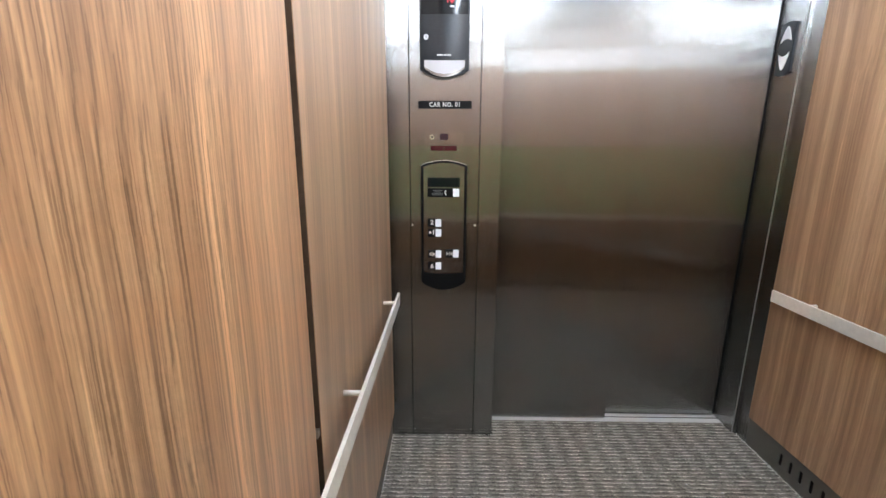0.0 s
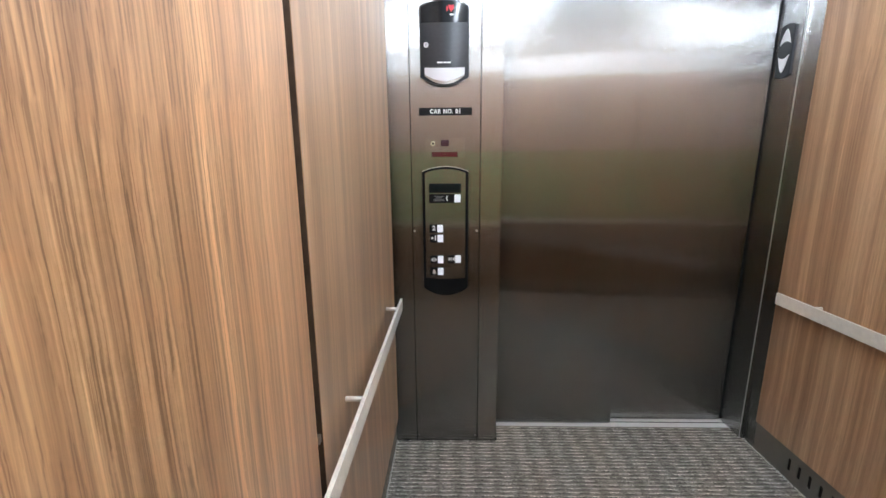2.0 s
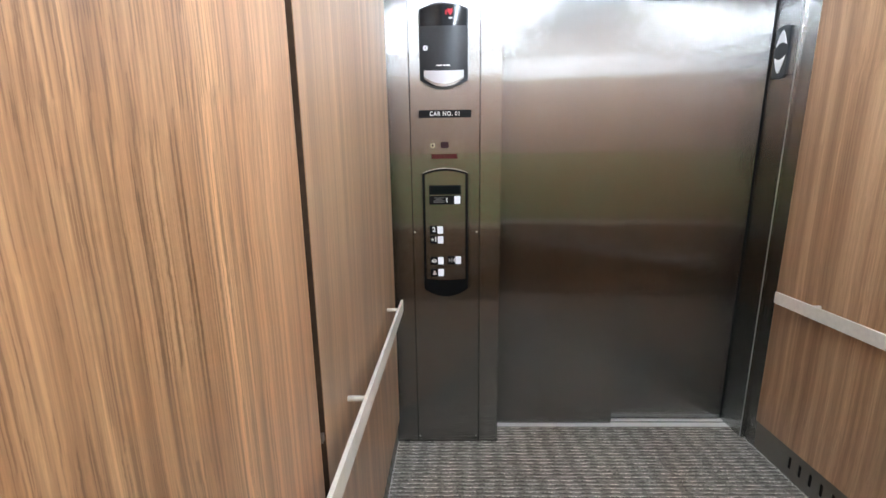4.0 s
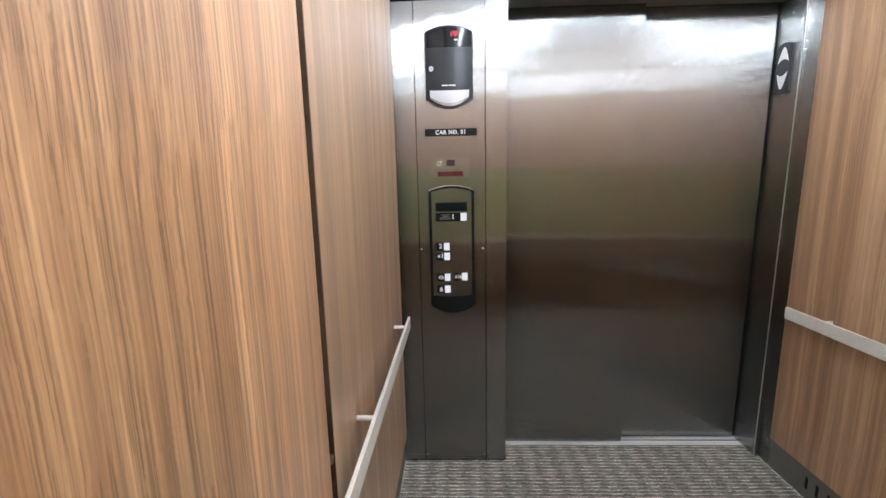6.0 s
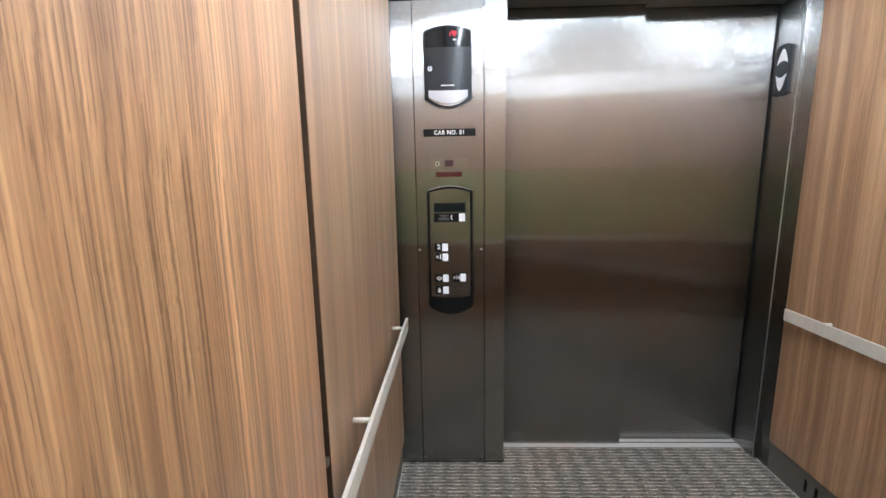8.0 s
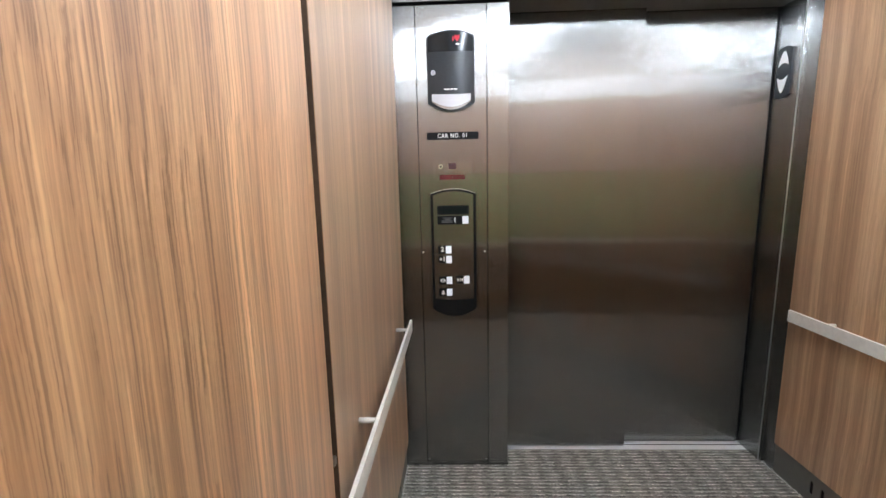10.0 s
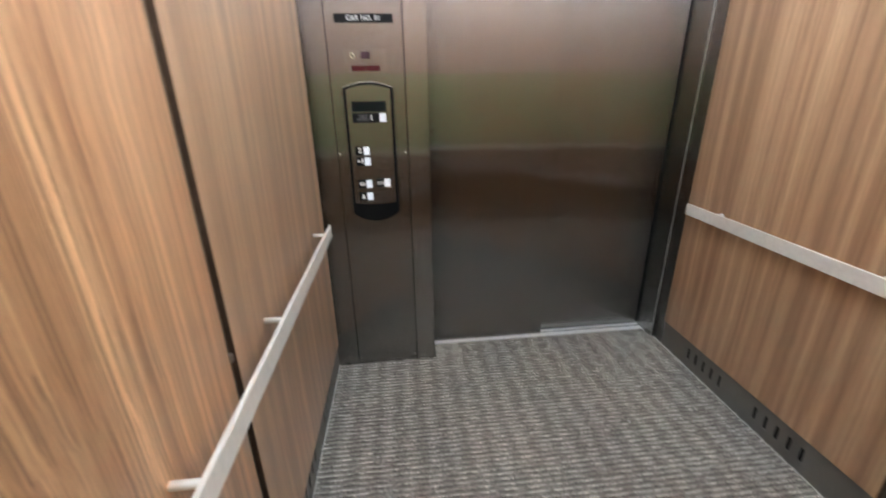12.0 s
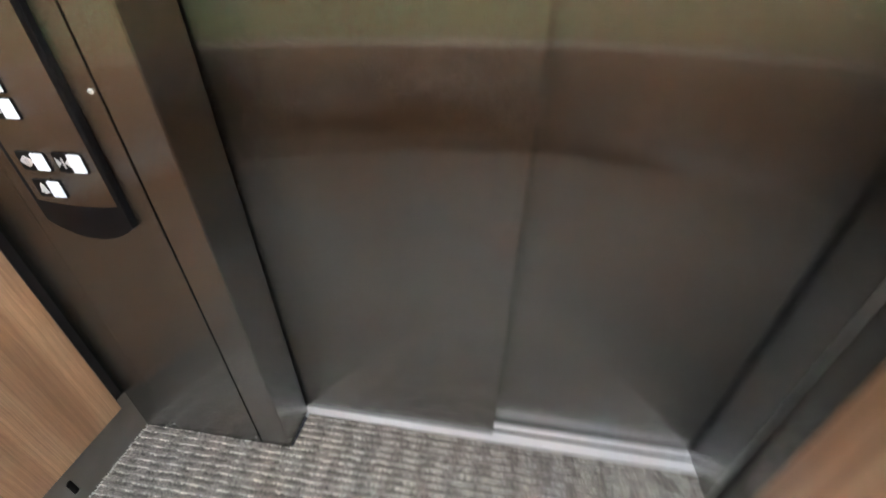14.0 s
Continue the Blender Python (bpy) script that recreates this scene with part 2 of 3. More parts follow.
WHITE = plain("white_plastic", (0.68, 0.70, 0.75), 0.35, 0, 0.02)
ARROW = plain("white_arrow_lens", (0.90, 0.92, 0.95), 0.35, 0, 0.02)
GREY_INK = plain("grey_print", (0.16, 0.16, 0.165), 0.5, 0, 0.01)
INK = plain("white_print", (0.85, 0.85, 0.85), 0.5, 0, 0.01)
BUTTON = glowing("lit_button", (0.78, 0.86, 1.0), 0.34)
RED = glowing("red_segments", (0.9, 0.02, 0.05), 0.6, (0.05, 0.002, 0.004))
MAROON = plain("maroon_window", (0.075, 0.008, 0.012), 0.2, 0, 0.1)
PLUM = plain("plum_window", (0.05, 0.022, 0.03), 0.2, 0, 0.1)
PLATE = plain("satin_plate", (0.36, 0.33, 0.31), 0.30, 1.0, 0.04, 60)
BRASS = plain("nickel_lock", (0.75, 0.74, 0.62), 0.25, 1.0, 0.05)
CEIL = plain("ceiling_panel", (0.55, 0.57, 0.59), 0.35, 0.0, 0.03, 6)
SOFFIT = plain("dark_soffit", (0.055, 0.053, 0.055), 0.45, 0, 0.1, 12)
EDGE = plain("dark_edge_band", (0.085, 0.052, 0.034), 0.6, 0, 0.2, 30, spec=0.15)
PALE = plain("reflection_pale", (0.76, 0.635, 0.585), 0.4, 0, 0.05, 8)
PALE_BAR = plain("pale_satin_bar", (0.90, 0.88, 0.84), 0.35, 0, 0.03, 60)
DADO = plain("reflection_brown", (0.058, 0.033, 0.024), 0.4, 0, 0.12, 10)
GREEN = plain("reflection_green", (0.43, 0.74, 0.42), 0.4, 0, 0.05, 8)
TRAV = plain("cream_stone", (0.70, 0.60, 0.47), 0.3, 0, 0.06, 7, 0.05)
TILE = plain("polished_floor_tile", (0.70, 0.62, 0.55), 0.14, 0, 0.05, 5)
PLASTER = plain("white_plaster", (0.78, 0.74, 0.72), 0.7, 0, 0.03, 9, 0.05)
MAT = plain("entrance_mat", (0.06, 0.055, 0.055), 0.95, 0, 0.25, 200, 0.4)
RUG = plain("pale_rug", (0.42, 0.37, 0.36), 0.95, 0, 0.15, 150, 0.4)
UPHOL = plain("dark_upholstery", (0.035, 0.018, 0.022), 0.8, 0, 0.2, 90, 0.3)
TABLETOP = plain("marble_top", (0.75, 0.72, 0.72), 0.2, 0, 0.08, 9)
BRONZE = plain("bronze_frame", (0.32, 0.26, 0.18), 0.35, 1.0, 0.1, 30)
SCREEN = glowing("directory_glow", (0.62, 0.82, 1.0), 1.6)
LEAF = plain("leaf", (0.07, 0.15, 0.03), 0.5, 0, 0.3, 40)
DIFFUSER = glowing("ceiling_diffuser", (0.84, 0.97, 1.13), LAMP)
BAND = glowing("ceiling_band", (0.85, 0.97, 1.12), LAMP_BAND)
DIM = glowing("ceiling_diffuser_back", (0.84, 0.97, 1.13), LAMP_BACK)
COVE = glowing("cove_diffuser", (0.85, 0.97, 1.12), LAMP_COVE)
STRIP = glowing("side_fill_strip", (0.86, 0.97, 1.11), LAMP_SIDE)
HALL_LIGHT = glowing("hall_diffuser", (1.0, 0.93, 0.86), HALL)


def glass():
    m, nt, p = node_mat("clear_glass")
    p.inputs["Transmission Weight"].default_value = 1.0
    p.inputs["Roughness"].default_value = 0.02
    p.inputs["Base Color"].default_value = (0.95, 0.97, 0.98, 1)
    return m


GLASS = glass()


# ---- mesh helpers ----
def part(name, bm, material, parent=None, label="", smooth=False):
    me = bpy.data.meshes.new(name)
    bmesh.ops.recalc_face_normals(bm, faces=bm.faces[:])
    bm.to_mesh(me)
    bm.free()
    me.materials.append(material)
    if smooth:
        for f in me.polygons:
            f.use_smooth = True
    ob = new(name, me)
    if parent is not None:
        ob.parent = parent
    return tagged(ob, label) if label else ob


def empty(name, place=(0, 0, 0)):
    ob = new(name)
    ob.location = place
    return ob


def add_box(bm, x0, x1, y0, y1, z0, z1, bev=0.0, seg=2):
    r = bmesh.ops.create_cube(bm, size=1.0)
    vs = r["verts"]
    for v in vs:
        v.co = Vector((x0 + (v.co.x + 0.5) * (x1 - x0), y0 + (v.co.y + 0.5) * (y1 - y0), z0 + (v.co.z + 0.5) * (z1 - z0)))
    if bev:
        es = list({e for v in vs for e in v.link_edges})
        bmesh.ops.bevel(bm, geom=es, offset=bev, segments=seg, profile=0.6, affect="EDGES")
    return bm


def box(x0, x1, y0, y1, z0, z1, bev=0.0, seg=2):
    return add_box(bmesh.new(), x0, x1, y0, y1, z0, z1, bev, seg)


def prism(pts, to3, d0, d1, bev=0.0, bm=None):
    """A flat outline (u, v), given thickness from depth d0 to d1, laid into space by to3(u, v, d); bevelled round its front at d1."""
    bm = bm or bmesh.new()
    back = [bm.verts.new(to3(u, v, d0)) for u, v in pts]
    front = [bm.verts.new(to3(u, v, d1)) for u, v in pts]
    n = len(pts)
    bm.faces.new(back)
    f = bm.faces.new(front)
    for i in range(n):
        bm.faces.new((back[i], back[(i + 1) % n], front[(i + 1) % n], front[i]))
    if bev:
        bmesh.ops.bevel(bm, geom=list(f.edges), offset=bev, segments=2, profile=0.5, affect="EDGES")
    return bm


def on_front(y):
    """Depth grows towards the car's inside from the plane y."""
    return lambda u, v, d: (u, y - d, v)


def on_jamb(x):
    return lambda u, v, d: (x - d, u, v)


def arc_edge(u0, u1, v_end, v_mid, n=14):
    """Points from u0 to u1 along a shallow bow, v_end at the ends and v_mid in the middle."""
    return [(u0 + (u1 - u0) * i / n, v_end + (v_mid - v_end) * (1 - (2 * i / n - 1) ** 2)) for i in range(n + 1)]


def shield(u0, u1, v_bot, v_bot_mid, v_top, v_top_mid, n=14):
    return arc_edge(u0, u1, v_bot, v_bot_mid, n) + arc_edge(u1, u0, v_top, v_top_mid, n)


def rounded(u0, u1, v0, v1, r, n=4):
    pts = []
    for cu, cv, a0 in ((u1 - r, v0 + r, -90), (u1 - r, v1 - r, 0), (u0 + r, v1 - r, 90), (u0 + r, v0 + r, 180)):
        for i in range(n + 1):
            a = radians(a0 + 90 * i / n)
            pts.append((cu + r * math.cos(a), cv + r * math.sin(a)))
    return pts


def disc(cu, cv, r, n=20):
    return [(cu + r * math.cos(2 * math.pi * i / n), cv + r * math.sin(2 * math.pi * i / n)) for i in range(n)]


def rod(a, b, r, n=14, bm=None):
    bm = bm or bmesh.new()
    a, b = Vector(a), Vector(b)
    q = (b - a).to_track_quat("Z", "Y").to_matrix().to_4x4()
    bmesh.ops.create_cone(bm, cap_ends=True, segments=n, radius1=r, radius2=r, depth=(b - a).length,
                          matrix=Matrix.Translation((a + b) / 2) @ q)
    return bm


def lettering(name, text, u, v, height, y, parent, material=None, bold=0.0, width=1.0, space=1.0):
    """Letters standing on a wall that faces -y, centred at (u, v)."""
    cu = bpy.data.curves.new(name, "FONT")
    cu.body, cu.size, cu.align_x, cu.align_y = text, height / 0.70, "CENTER", "CENTER"
    cu.extrude, cu.offset, cu.resolution_u, cu.space_character = 0.0006, bold, 3, space
    tmp = new(name + "_tmp", cu)
    me = bpy.data.meshes.new_from_object(tmp.evaluated_get(bpy.context.evaluated_depsgraph_get()))
    bpy.data.objects.remove(tmp)
    me.name = name
    me.transform(Matrix.Translation((u, y, v)) @ Matrix.Rotation(radians(90), 4, "X") @ Matrix.Diagonal((width, 1, 1, 1)))
    me.materials.clear()
    me.materials.append(material or INK)
    ob = new(name, me)
    ob.parent = parent
    return ob


# ---- car: measures ----
WL, WR = -0.240, 1.463          # wood faces
SL, SR = -0.256, 1.479          # skirting faces
BACK = -0.30                    # face of the back wall
FRONT = 1.83                    # face of the front return
RET = 0.238                     # edge of the return at the doorway
JAMB = 1.46                     # jamb beside the closing door
HEAD = 2.109                    # underside of the header
TOP = 2.36                      # ceiling
DOOR1, DOOR2 = 1.972, 2.012     # door faces
SEAM0, SEAM1 = 0.724, 0.757     # upright reveal between wood panels
WOOD0 = 0.150                   # lower edge of the wood

# ---- structure ----
bm = bmesh.new()
outline = [(SL, BACK), (SR, BACK), (SR, 1.872), (JAMB, 1.872), (JAMB, 1.952), (RET + 0.008, 1.952), (RET + 0.008, FRONT), (SL, FRONT)]
prism(outline, lambda u, v, d: (u, v, d), -0.03, 0.0, 0.003, bm)
floor = tagged(part("floor", bm, CARPET), "grey ribbed loop-pile carpet with pale flecks", "carpet", kind="structure")


def frayed_edge(a, b, seed):
    """A thin uneven line of cut yarn ends along one edge of the carpet."""
    r = random.Random(seed)
    a, b = Vector(a), Vector(b)
    n = int((b - a).length / 0.0032)
    side = (b - a).normalized().cross(Vector((0, 0, 1)))
    bm = bmesh.new()
    for i in range(n):
        c = a.lerp(b, (i + r.random()) / n) + side * r.uniform(-0.004, 0.002)
        h, w = r.uniform(0.003, 0.009), r.uniform(0.0015, 0.003)
        d = (b - a).normalized() * w
        tip = c + Vector((r.uniform(-0.004, 0.004), r.uniform(-0.004, 0.004), h))
        base = [bm.verts.new(c + q) for q in (d, side * w, -d, -side * w)]
        top = bm.verts.new(tip)
        for k in range(4):
            bm.faces.new((base[k], base[(k + 1) % 4], top))
    return part("frayed_edge", bm, YARN, floor, "pale cut yarn ends")


frayed_edge((SL + 0.004, BACK + 0.02, 0.0), (SL + 0.004, FRONT - 0.003, 0.0), 1)
frayed_edge((SR - 0.004, 1.868, 0.0), (SR - 0.004, BACK + 0.02, 0.0), 2)

tagged(part("ceiling", box(-0.30, 1.53, BACK - 0.04, FRONT + 0.14, TOP, TOP + 0.05), CEIL), "pale smooth metal ceiling of the lift car", "ceiling", kind="structure")


def slots_skirting(name, face, inward, parent, end):
    """Skirting strip with two groups of five round-ended vent slots cut through it."""
    t = 0.004
    x0, x1 = sorted((face, face - inward * t))
    z0, z1, s0, s1 = 0.0, 0.168, 0.043, 0.102
    bm = bmesh.new()
    add_box(bm, x0, x1, BACK, end, z0, s0)
    add_box(bm, x0, x1, BACK, end, s1, z1)
    edges = [BACK]
    for first in (1.598, 1.195):
        for i in range(5):
            edges.append(first - i * 0.0515)
    cuts = sorted(edges[1:])
    y = BACK
    for c in cuts:
        add_box(bm, x0, x1, y, c - 0.0082, s0, s1)
        y = c + 0.0082
        for side in (-1, 1):
            for tip, way in ((s0, 1), (s1, -1)):
                arc = [(c + side * 0.0082 * math.cos(a), tip + way * 0.0082 * (1 - math.sin(a))) for a in (radians(15 * k) for k in range(7))]
                prism([(c + side * 0.0082, tip)] + arc, lambda u, v, d: (d, u, v), x0, x1, 0.0, bm)
    add_box(bm, x0, x1, y, end, s0, s1)
    return part(name, bm, SKIRT, parent, "grey metal skirting with vent slots")


def side_wall(name, wood_face, skirt_face, inward, rear, end):
    """A side wall of the car: shell, two wood panels with a reveal, channel, slotted skirting."""
    out = -inward
    xs = sorted((skirt_face + out * 0.016, skirt_face + out * 0.05))
    wall = tagged(part(name, box(xs[0], xs[1], BACK - 0.03, 2.0, -0.03, TOP), DARK), "lift car side wall clad in walnut laminate panels", "wall", kind="structure")
    back = wood_face + out * 0.018
    xs = sorted((wood_face, back))
    for y0, y1, veneer in ((BACK + 0.002, SEAM0, rear), (SEAM1, 1.79, WOOD)):
        part("wood_panel", box(xs[0], xs[1], y0, y1, WOOD0, TOP - 0.012, 0.0012, 2), veneer, wall, "satin walnut laminate panel with upright grain")
    for y0, y1 in ((SEAM0 + 0.0002, SEAM0 + 0.0009), (SEAM1 - 0.0009, SEAM1 - 0.0002)):
        part("edge_band", box(*sorted((wood_face + out * 0.0012, wood_face + out * 0.0130)), y0, y1, WOOD0 + 0.003, TOP - 0.013), EDGE, wall, "dark brown panel edge")
    xs = sorted((wood_face + out * 0.0135, skirt_face + out * 0.014))
    part("reveal_channel", box(xs[0], xs[1], SEAM0 + 0.001, SEAM1 - 0.001, WOOD0 + 0.002, TOP - 0.012), CHANNEL, wall, "dark bronze reveal channel")
    part("reveal_channel", box(xs[0], xs[1], 1.792, 1.799, WOOD0 + 0.002, TOP - 0.012), CHANNEL, wall, "dark bronze reveal channel")
    xs = sorted((wood_face + out * 0.0125, wood_face + inward * 0.003))
    part("panel_clip", box(xs[0], xs[1], SEAM0 + 0.0012, SEAM0 + 0.014, 0.822, 0.838, 0.001), PLATE, wall, "small bright panel clip")
    slots_skirting("skirting", skirt_face, inward, wall, end)
    return wall


side_wall("wall_west", WL, SL, 1, WOOD_FIGURED, FRONT)
side_wall("wall_east", WR, SR, -1, WOOD, 1.799)

wall = tagged(part("wall_south", box(-0.31, 1.53, BACK - 0.07, BACK - 0.022, -0.03, TOP), DARK), "unseen lift car back wall with panels coloured for the doors' reflection", "wall", kind="structure")
# upper panel paler than the wood it replaces, to brighten the steel's reflection
part("upper_panel", box(WL + 0.002, WR - 0.002, BACK - 0.018, BACK, 1.46, TOP - 0.012, 0.001), PALE, wall, "unseen panel made pale so the doors mirror brighter")
# lower panel out of view, coloured dark to deepen the doors' lower reflection
part("lower_panel", box(WL + 0.002, WR - 0.002, BACK - 0.018, BACK, WOOD0, 0.76, 0.001), DADO, wall, "unseen lower panel made dark brown so the doors mirror darker")
# made-up green sheet, there only to put green into the steel's reflection
part("green_stand_in", box(WL + 0.002, 0.92, BACK - 0.018, BACK, 0.764, 1.456, 0.001), GREEN, wall, "unseen green sheet standing in for the green mirrored in the steel")
part("wood_panel", box(0.924, WR - 0.002, BACK - 0.018, BACK, 0.764, 1.456, 0.001), WOOD, wall)
part("skirting", box(SL + 0.002, SR - 0.002, BACK - 0.02, BACK - 0.006, 0.001, 0.134), SKIRT, wall)

# front: return strips, header, jamb
front = tagged(part("wall_north", box(-0.29, RET - 0.012, FRONT + 0.014, 1.958, -0.02, HEAD - 0.01), DARK), "brushed stainless steel front return of the lift car", "wall", kind="structure")
COP0, COP1 = -0.152, 0.143
part("return_strip", box(SL - 0.02, COP0 - 0.0026, FRONT, FRONT + 0.012, 0.001, HEAD - 0.012, 0.0016, 2), STEEL, front, "brushed steel strip")
b = bmesh.new()
prism([(COP1 + 0.0026, FRONT), (RET, FRONT), (RET, 1.960), (RET - 0.010, 1.960), (RET - 0.010, FRONT + 0.012), (COP1 + 0.0026, FRONT + 0.012)],
      lambda u, v, d: (u, v, d), 0.001, HEAD - 0.012, 0.0, b)
bmesh.ops.bevel(b, geom=[e for e in b.edges if abs(e.verts[0].co.z - e.verts[1].co.z) > 1], offset=0.0026, segments=3, affect="EDGES")
part("return_strip", b, STEEL_STRIP, front, "brushed steel strip")
part("header", box(SL - 0.02, SR + 0.02, FRONT - 0.001, 1.962, HEAD + 0.0025, TOP, 0.001), STEEL, front, "brushed steel transom over the doorway")
# the underside is a separate dark sheet below the steel transom
part("soffit", box(RET + 0.001, JAMB - 0.001, FRONT + 0.004, 1.968, HEAD - 0.0015, HEAD + 0.0022), SOFFIT, front, "black underside of the transom")
part("soffit", box(0.860, JAMB - 0.001, 1.9685, DOOR2 - 0.004, HEAD - 0.0015, HEAD + 0.0022), SOFFIT, front, "black underside of the transom")
b = bmesh.new()
prism([(JAMB, 1.872), (1.515, 1.872), (1.515, 2.09), (JAMB + 0.02, 2.09), (JAMB + 0.02, 2.052), (JAMB, 2.052)],
      lambda u, v, d: (u, v, d), 0.001, HEAD - 0.002, 0.0, b)
bmesh.ops.bevel(b, geom=[e for e in b.edges if abs(e.verts[0].co.z - e.verts[1].co.z) > 1], offset=0.003, segments=3, affect="EDGES")
part("jamb", b, STEEL_JAMB, front, "brushed steel door jamb")
# thin bright strip added as the highlight on the jamb's raw corner
part("jamb_edge", box(JAMB - 0.0016, JAMB + 0.0020, 1.8698, 1.8738, 0.002, HEAD - 0.004, 0.0015), RAW_EDGE, front, "raw steel edge with its highlight made as a bright strip")
part("side_return", box(SR + 0.003, 1.515, 1.80, 1.871, 0.0, HEAD - 0.002), STEEL, front, "brushed steel return")


def sill_strip(name, y0, y1, grooves, x0, x1, label):
    pts, z, g = [(y0, -0.03)], 0.0, 0.014
    pts.append((y0, z))
    for a, c in grooves:
        pts += [(a, z), (a, z - g), (c, z - g), (c, z)]
    pts += [(y1, z), (y1, -0.03)]
    sill = tagged(part(name, prism(pts, lambda u, v, d: (d, u, v), x0, x1), SILL), label, "door sill", kind="structure")
    for a, c in grooves:
        part("groove", box(x0 + 0.001, x1 - 0.001, a + 0.0004, c - 0.0004, -0.0138, -0.003), DARK, sill, "dark guide groove")
    return sill


sill_strip("car_sill", 1.9535, 2.085, [(1.988, 1.999), (2.038, 2.052)], RET - 0.01, 1.478, "grooved bright aluminium sill of the lift car")
sill_strip("landing_sill", 2.113, 2.262, [(2.14, 2.146), (2.168, 2.174), (2.206, 2.212)], 0.24, 1.50, "grooved bright aluminium sill of the landing")


def sliding_leaf(name, x0, x1, y, label, thick=0.028):
    leaf = tagged(part(name, box(x0, x1, y, y + thick, 0.006, 2.16, 0.0015), STEEL_DOOR), label, "lift door", kind="structure")
    return leaf


d1 = sliding_leaf("door_1", 0.17, 0.852, DOOR1, "closed brushed steel sliding lift door leaf")
part("edge_return", box(0.8525, 0.8545, DOOR1 + 0.002, DOOR1 + 0.036, 0.008, 2.15), STEEL, d1)
d2 = sliding_leaf("door_2", 0.82, 1.447, DOOR2, "closed brushed steel sliding lift door leaf, set back behind the other")
# a black strip fills the gap between leaf and jamb
part("closing_strip", box(1.4475, 1.4585, DOOR2 + 0.002, DOOR2 + 0.026, 0.01, 2.15, 0.001), BLACK, d2, "black strip in the gap at the closing edge")


# ---- car: things ----
def screw(cu, cv, y, parent, mat, r=0.0046):
    s = part("screw", prism(disc(cu, cv, r, 14), on_front(y), 0, 0.0022, 0.0010), mat, parent)
    part("screw_slot", prism(rounded(cu - r * 0.55, cu + r * 0.55, cv - 0.0004, cv + 0.0004, 0.0003, 2), on_front(y), 0.0021, 0.0024), DARK, s)
    return s


cop = empty("car_operating_station", (0, FRONT, 0))
cop.matrix_world = Matrix.Identity(4)
tagged(cop, "tall brushed stainless steel station panel screwed to the return", "panel")
part("faceplate", box(COP0, COP1, FRONT - 0.001, FRONT + 0.012, 0.001, HEAD - 0.012, 0.0016, 2), STEEL, cop)
for cu, cv in ((COP0 + 0.007, 2.060), (COP1 - 0.011, 2.060), (COP0 + 0.007, 1.064), (COP1 - 0.011, 1.064), (COP0 + 0.007, 0.032), (COP1 - 0.009, 0.034)):
    screw(cu, cv, FRONT - 0.001, cop, STEEL_SATIN if 1.0 < cv < 1.1 else PLATE)
FY = FRONT - 0.001
CX = -0.0065

# position indicator: its face bulges like a barrel
HALF, EDGE_D, BULGE = 0.099, 0.008, 0.022


def swell(u):
    return EDGE_D + BULGE * (1 - ((u - CX) / HALF) ** 2)


def barrel(u0, u1, v_bot, v_bot_mid, v_top, v_top_mid, back, lift, n=20):
    """A shield whose front follows the barrel face, lifted off it; back is the depth of its rear."""
    low, high = arc_edge(u0, u1, v_bot, v_bot_mid, n), arc_edge(u0, u1, v_top, v_top_mid, n)
    bm, to3 = bmesh.new(), on_front(FY)
    rows = [[bm.verts.new(to3(u, v, (swell(u) + lift) if front else (back if back is not None else swell(u) - 0.001))) for u, v in edge]
            for edge, front in ((low, True), (high, True), (high, False), (low, False))]
    for r in range(4):
        p, q = rows[r], rows[(r + 1) % 4]
        for i in range(n):
            f = bm.faces.new((p[i], p[i + 1], q[i + 1], q[i]))
            f.smooth = r == 0
    for i in (0, n):
        bm.faces.new([row[i] for row in rows])
    for e in bm.edges:
        e.smooth = all(f.smooth for f in e.link_faces)
    return bm


ind = tagged(empty("position_indicator"), "black bulging floor indicator with white lower lens, on steel panel", "indicator")
part("housing", barrel(CX - HALF, CX + HALF, 1.706, 1.672, 1.973, 1.990, 0.0, 0.0), BLACK_SATIN, ind, "charcoal plastic housing")
part("display_window", barrel(CX - 0.094, CX + 0.094, 1.911, 1.906, 1.969, 1.984, None, 0.0016), GLOSS, ind, "glossy black display window")
part("cover", barrel(CX - 0.086, CX + 0.090, 1.744, 1.740, 1.909, 1.904, None, 0.0024), BLACK_SATIN, ind, "charcoal cover")
part("lens", barrel(CX - 0.082, CX + 0.082, 1.716, 1.687, 1.741, 1.737, None, 0.0026), WHITE, ind, "white plastic lens")
part("lower_lip", barrel(CX - 0.082, CX + 0.082, 1.711, 1.675, 1.715, 1.686, None, 0.0036), PLATE, ind, "satin metal lip")
LK = swell(CX - 0.074) + 0.0005
lock = part("key_lock", prism(disc(CX - 0.074, 1.826, 0.010), on_front(FY), LK, LK + 0.0055, 0.001), WHITE, ind, "pale key lock")
part("keyway", prism(rounded(CX - 0.0753, CX - 0.0727, 1.821, 1.831, 0.001, 2), on_front(FY), LK + 0.0054, LK + 0.0058), DARK, lock)
FD = swell(CX)
for a, c in ((-0.030, -0.006), (-0.003, 0.008), (0.010, 0.026)):
    part("print_bar", prism(rounded(CX + a, CX + c, 1.7545, 1.7595, 0.0008, 2), on_front(FY), FD, FD + 0.0028), INK, ind)
part("red_bar", prism(rounded(CX + 0.009, CX + 0.014, 1.946, 1.963, 0.001, 2), on_front(FY), FD - 0.002, FD + 0.002), RED, ind, "red lit segment")
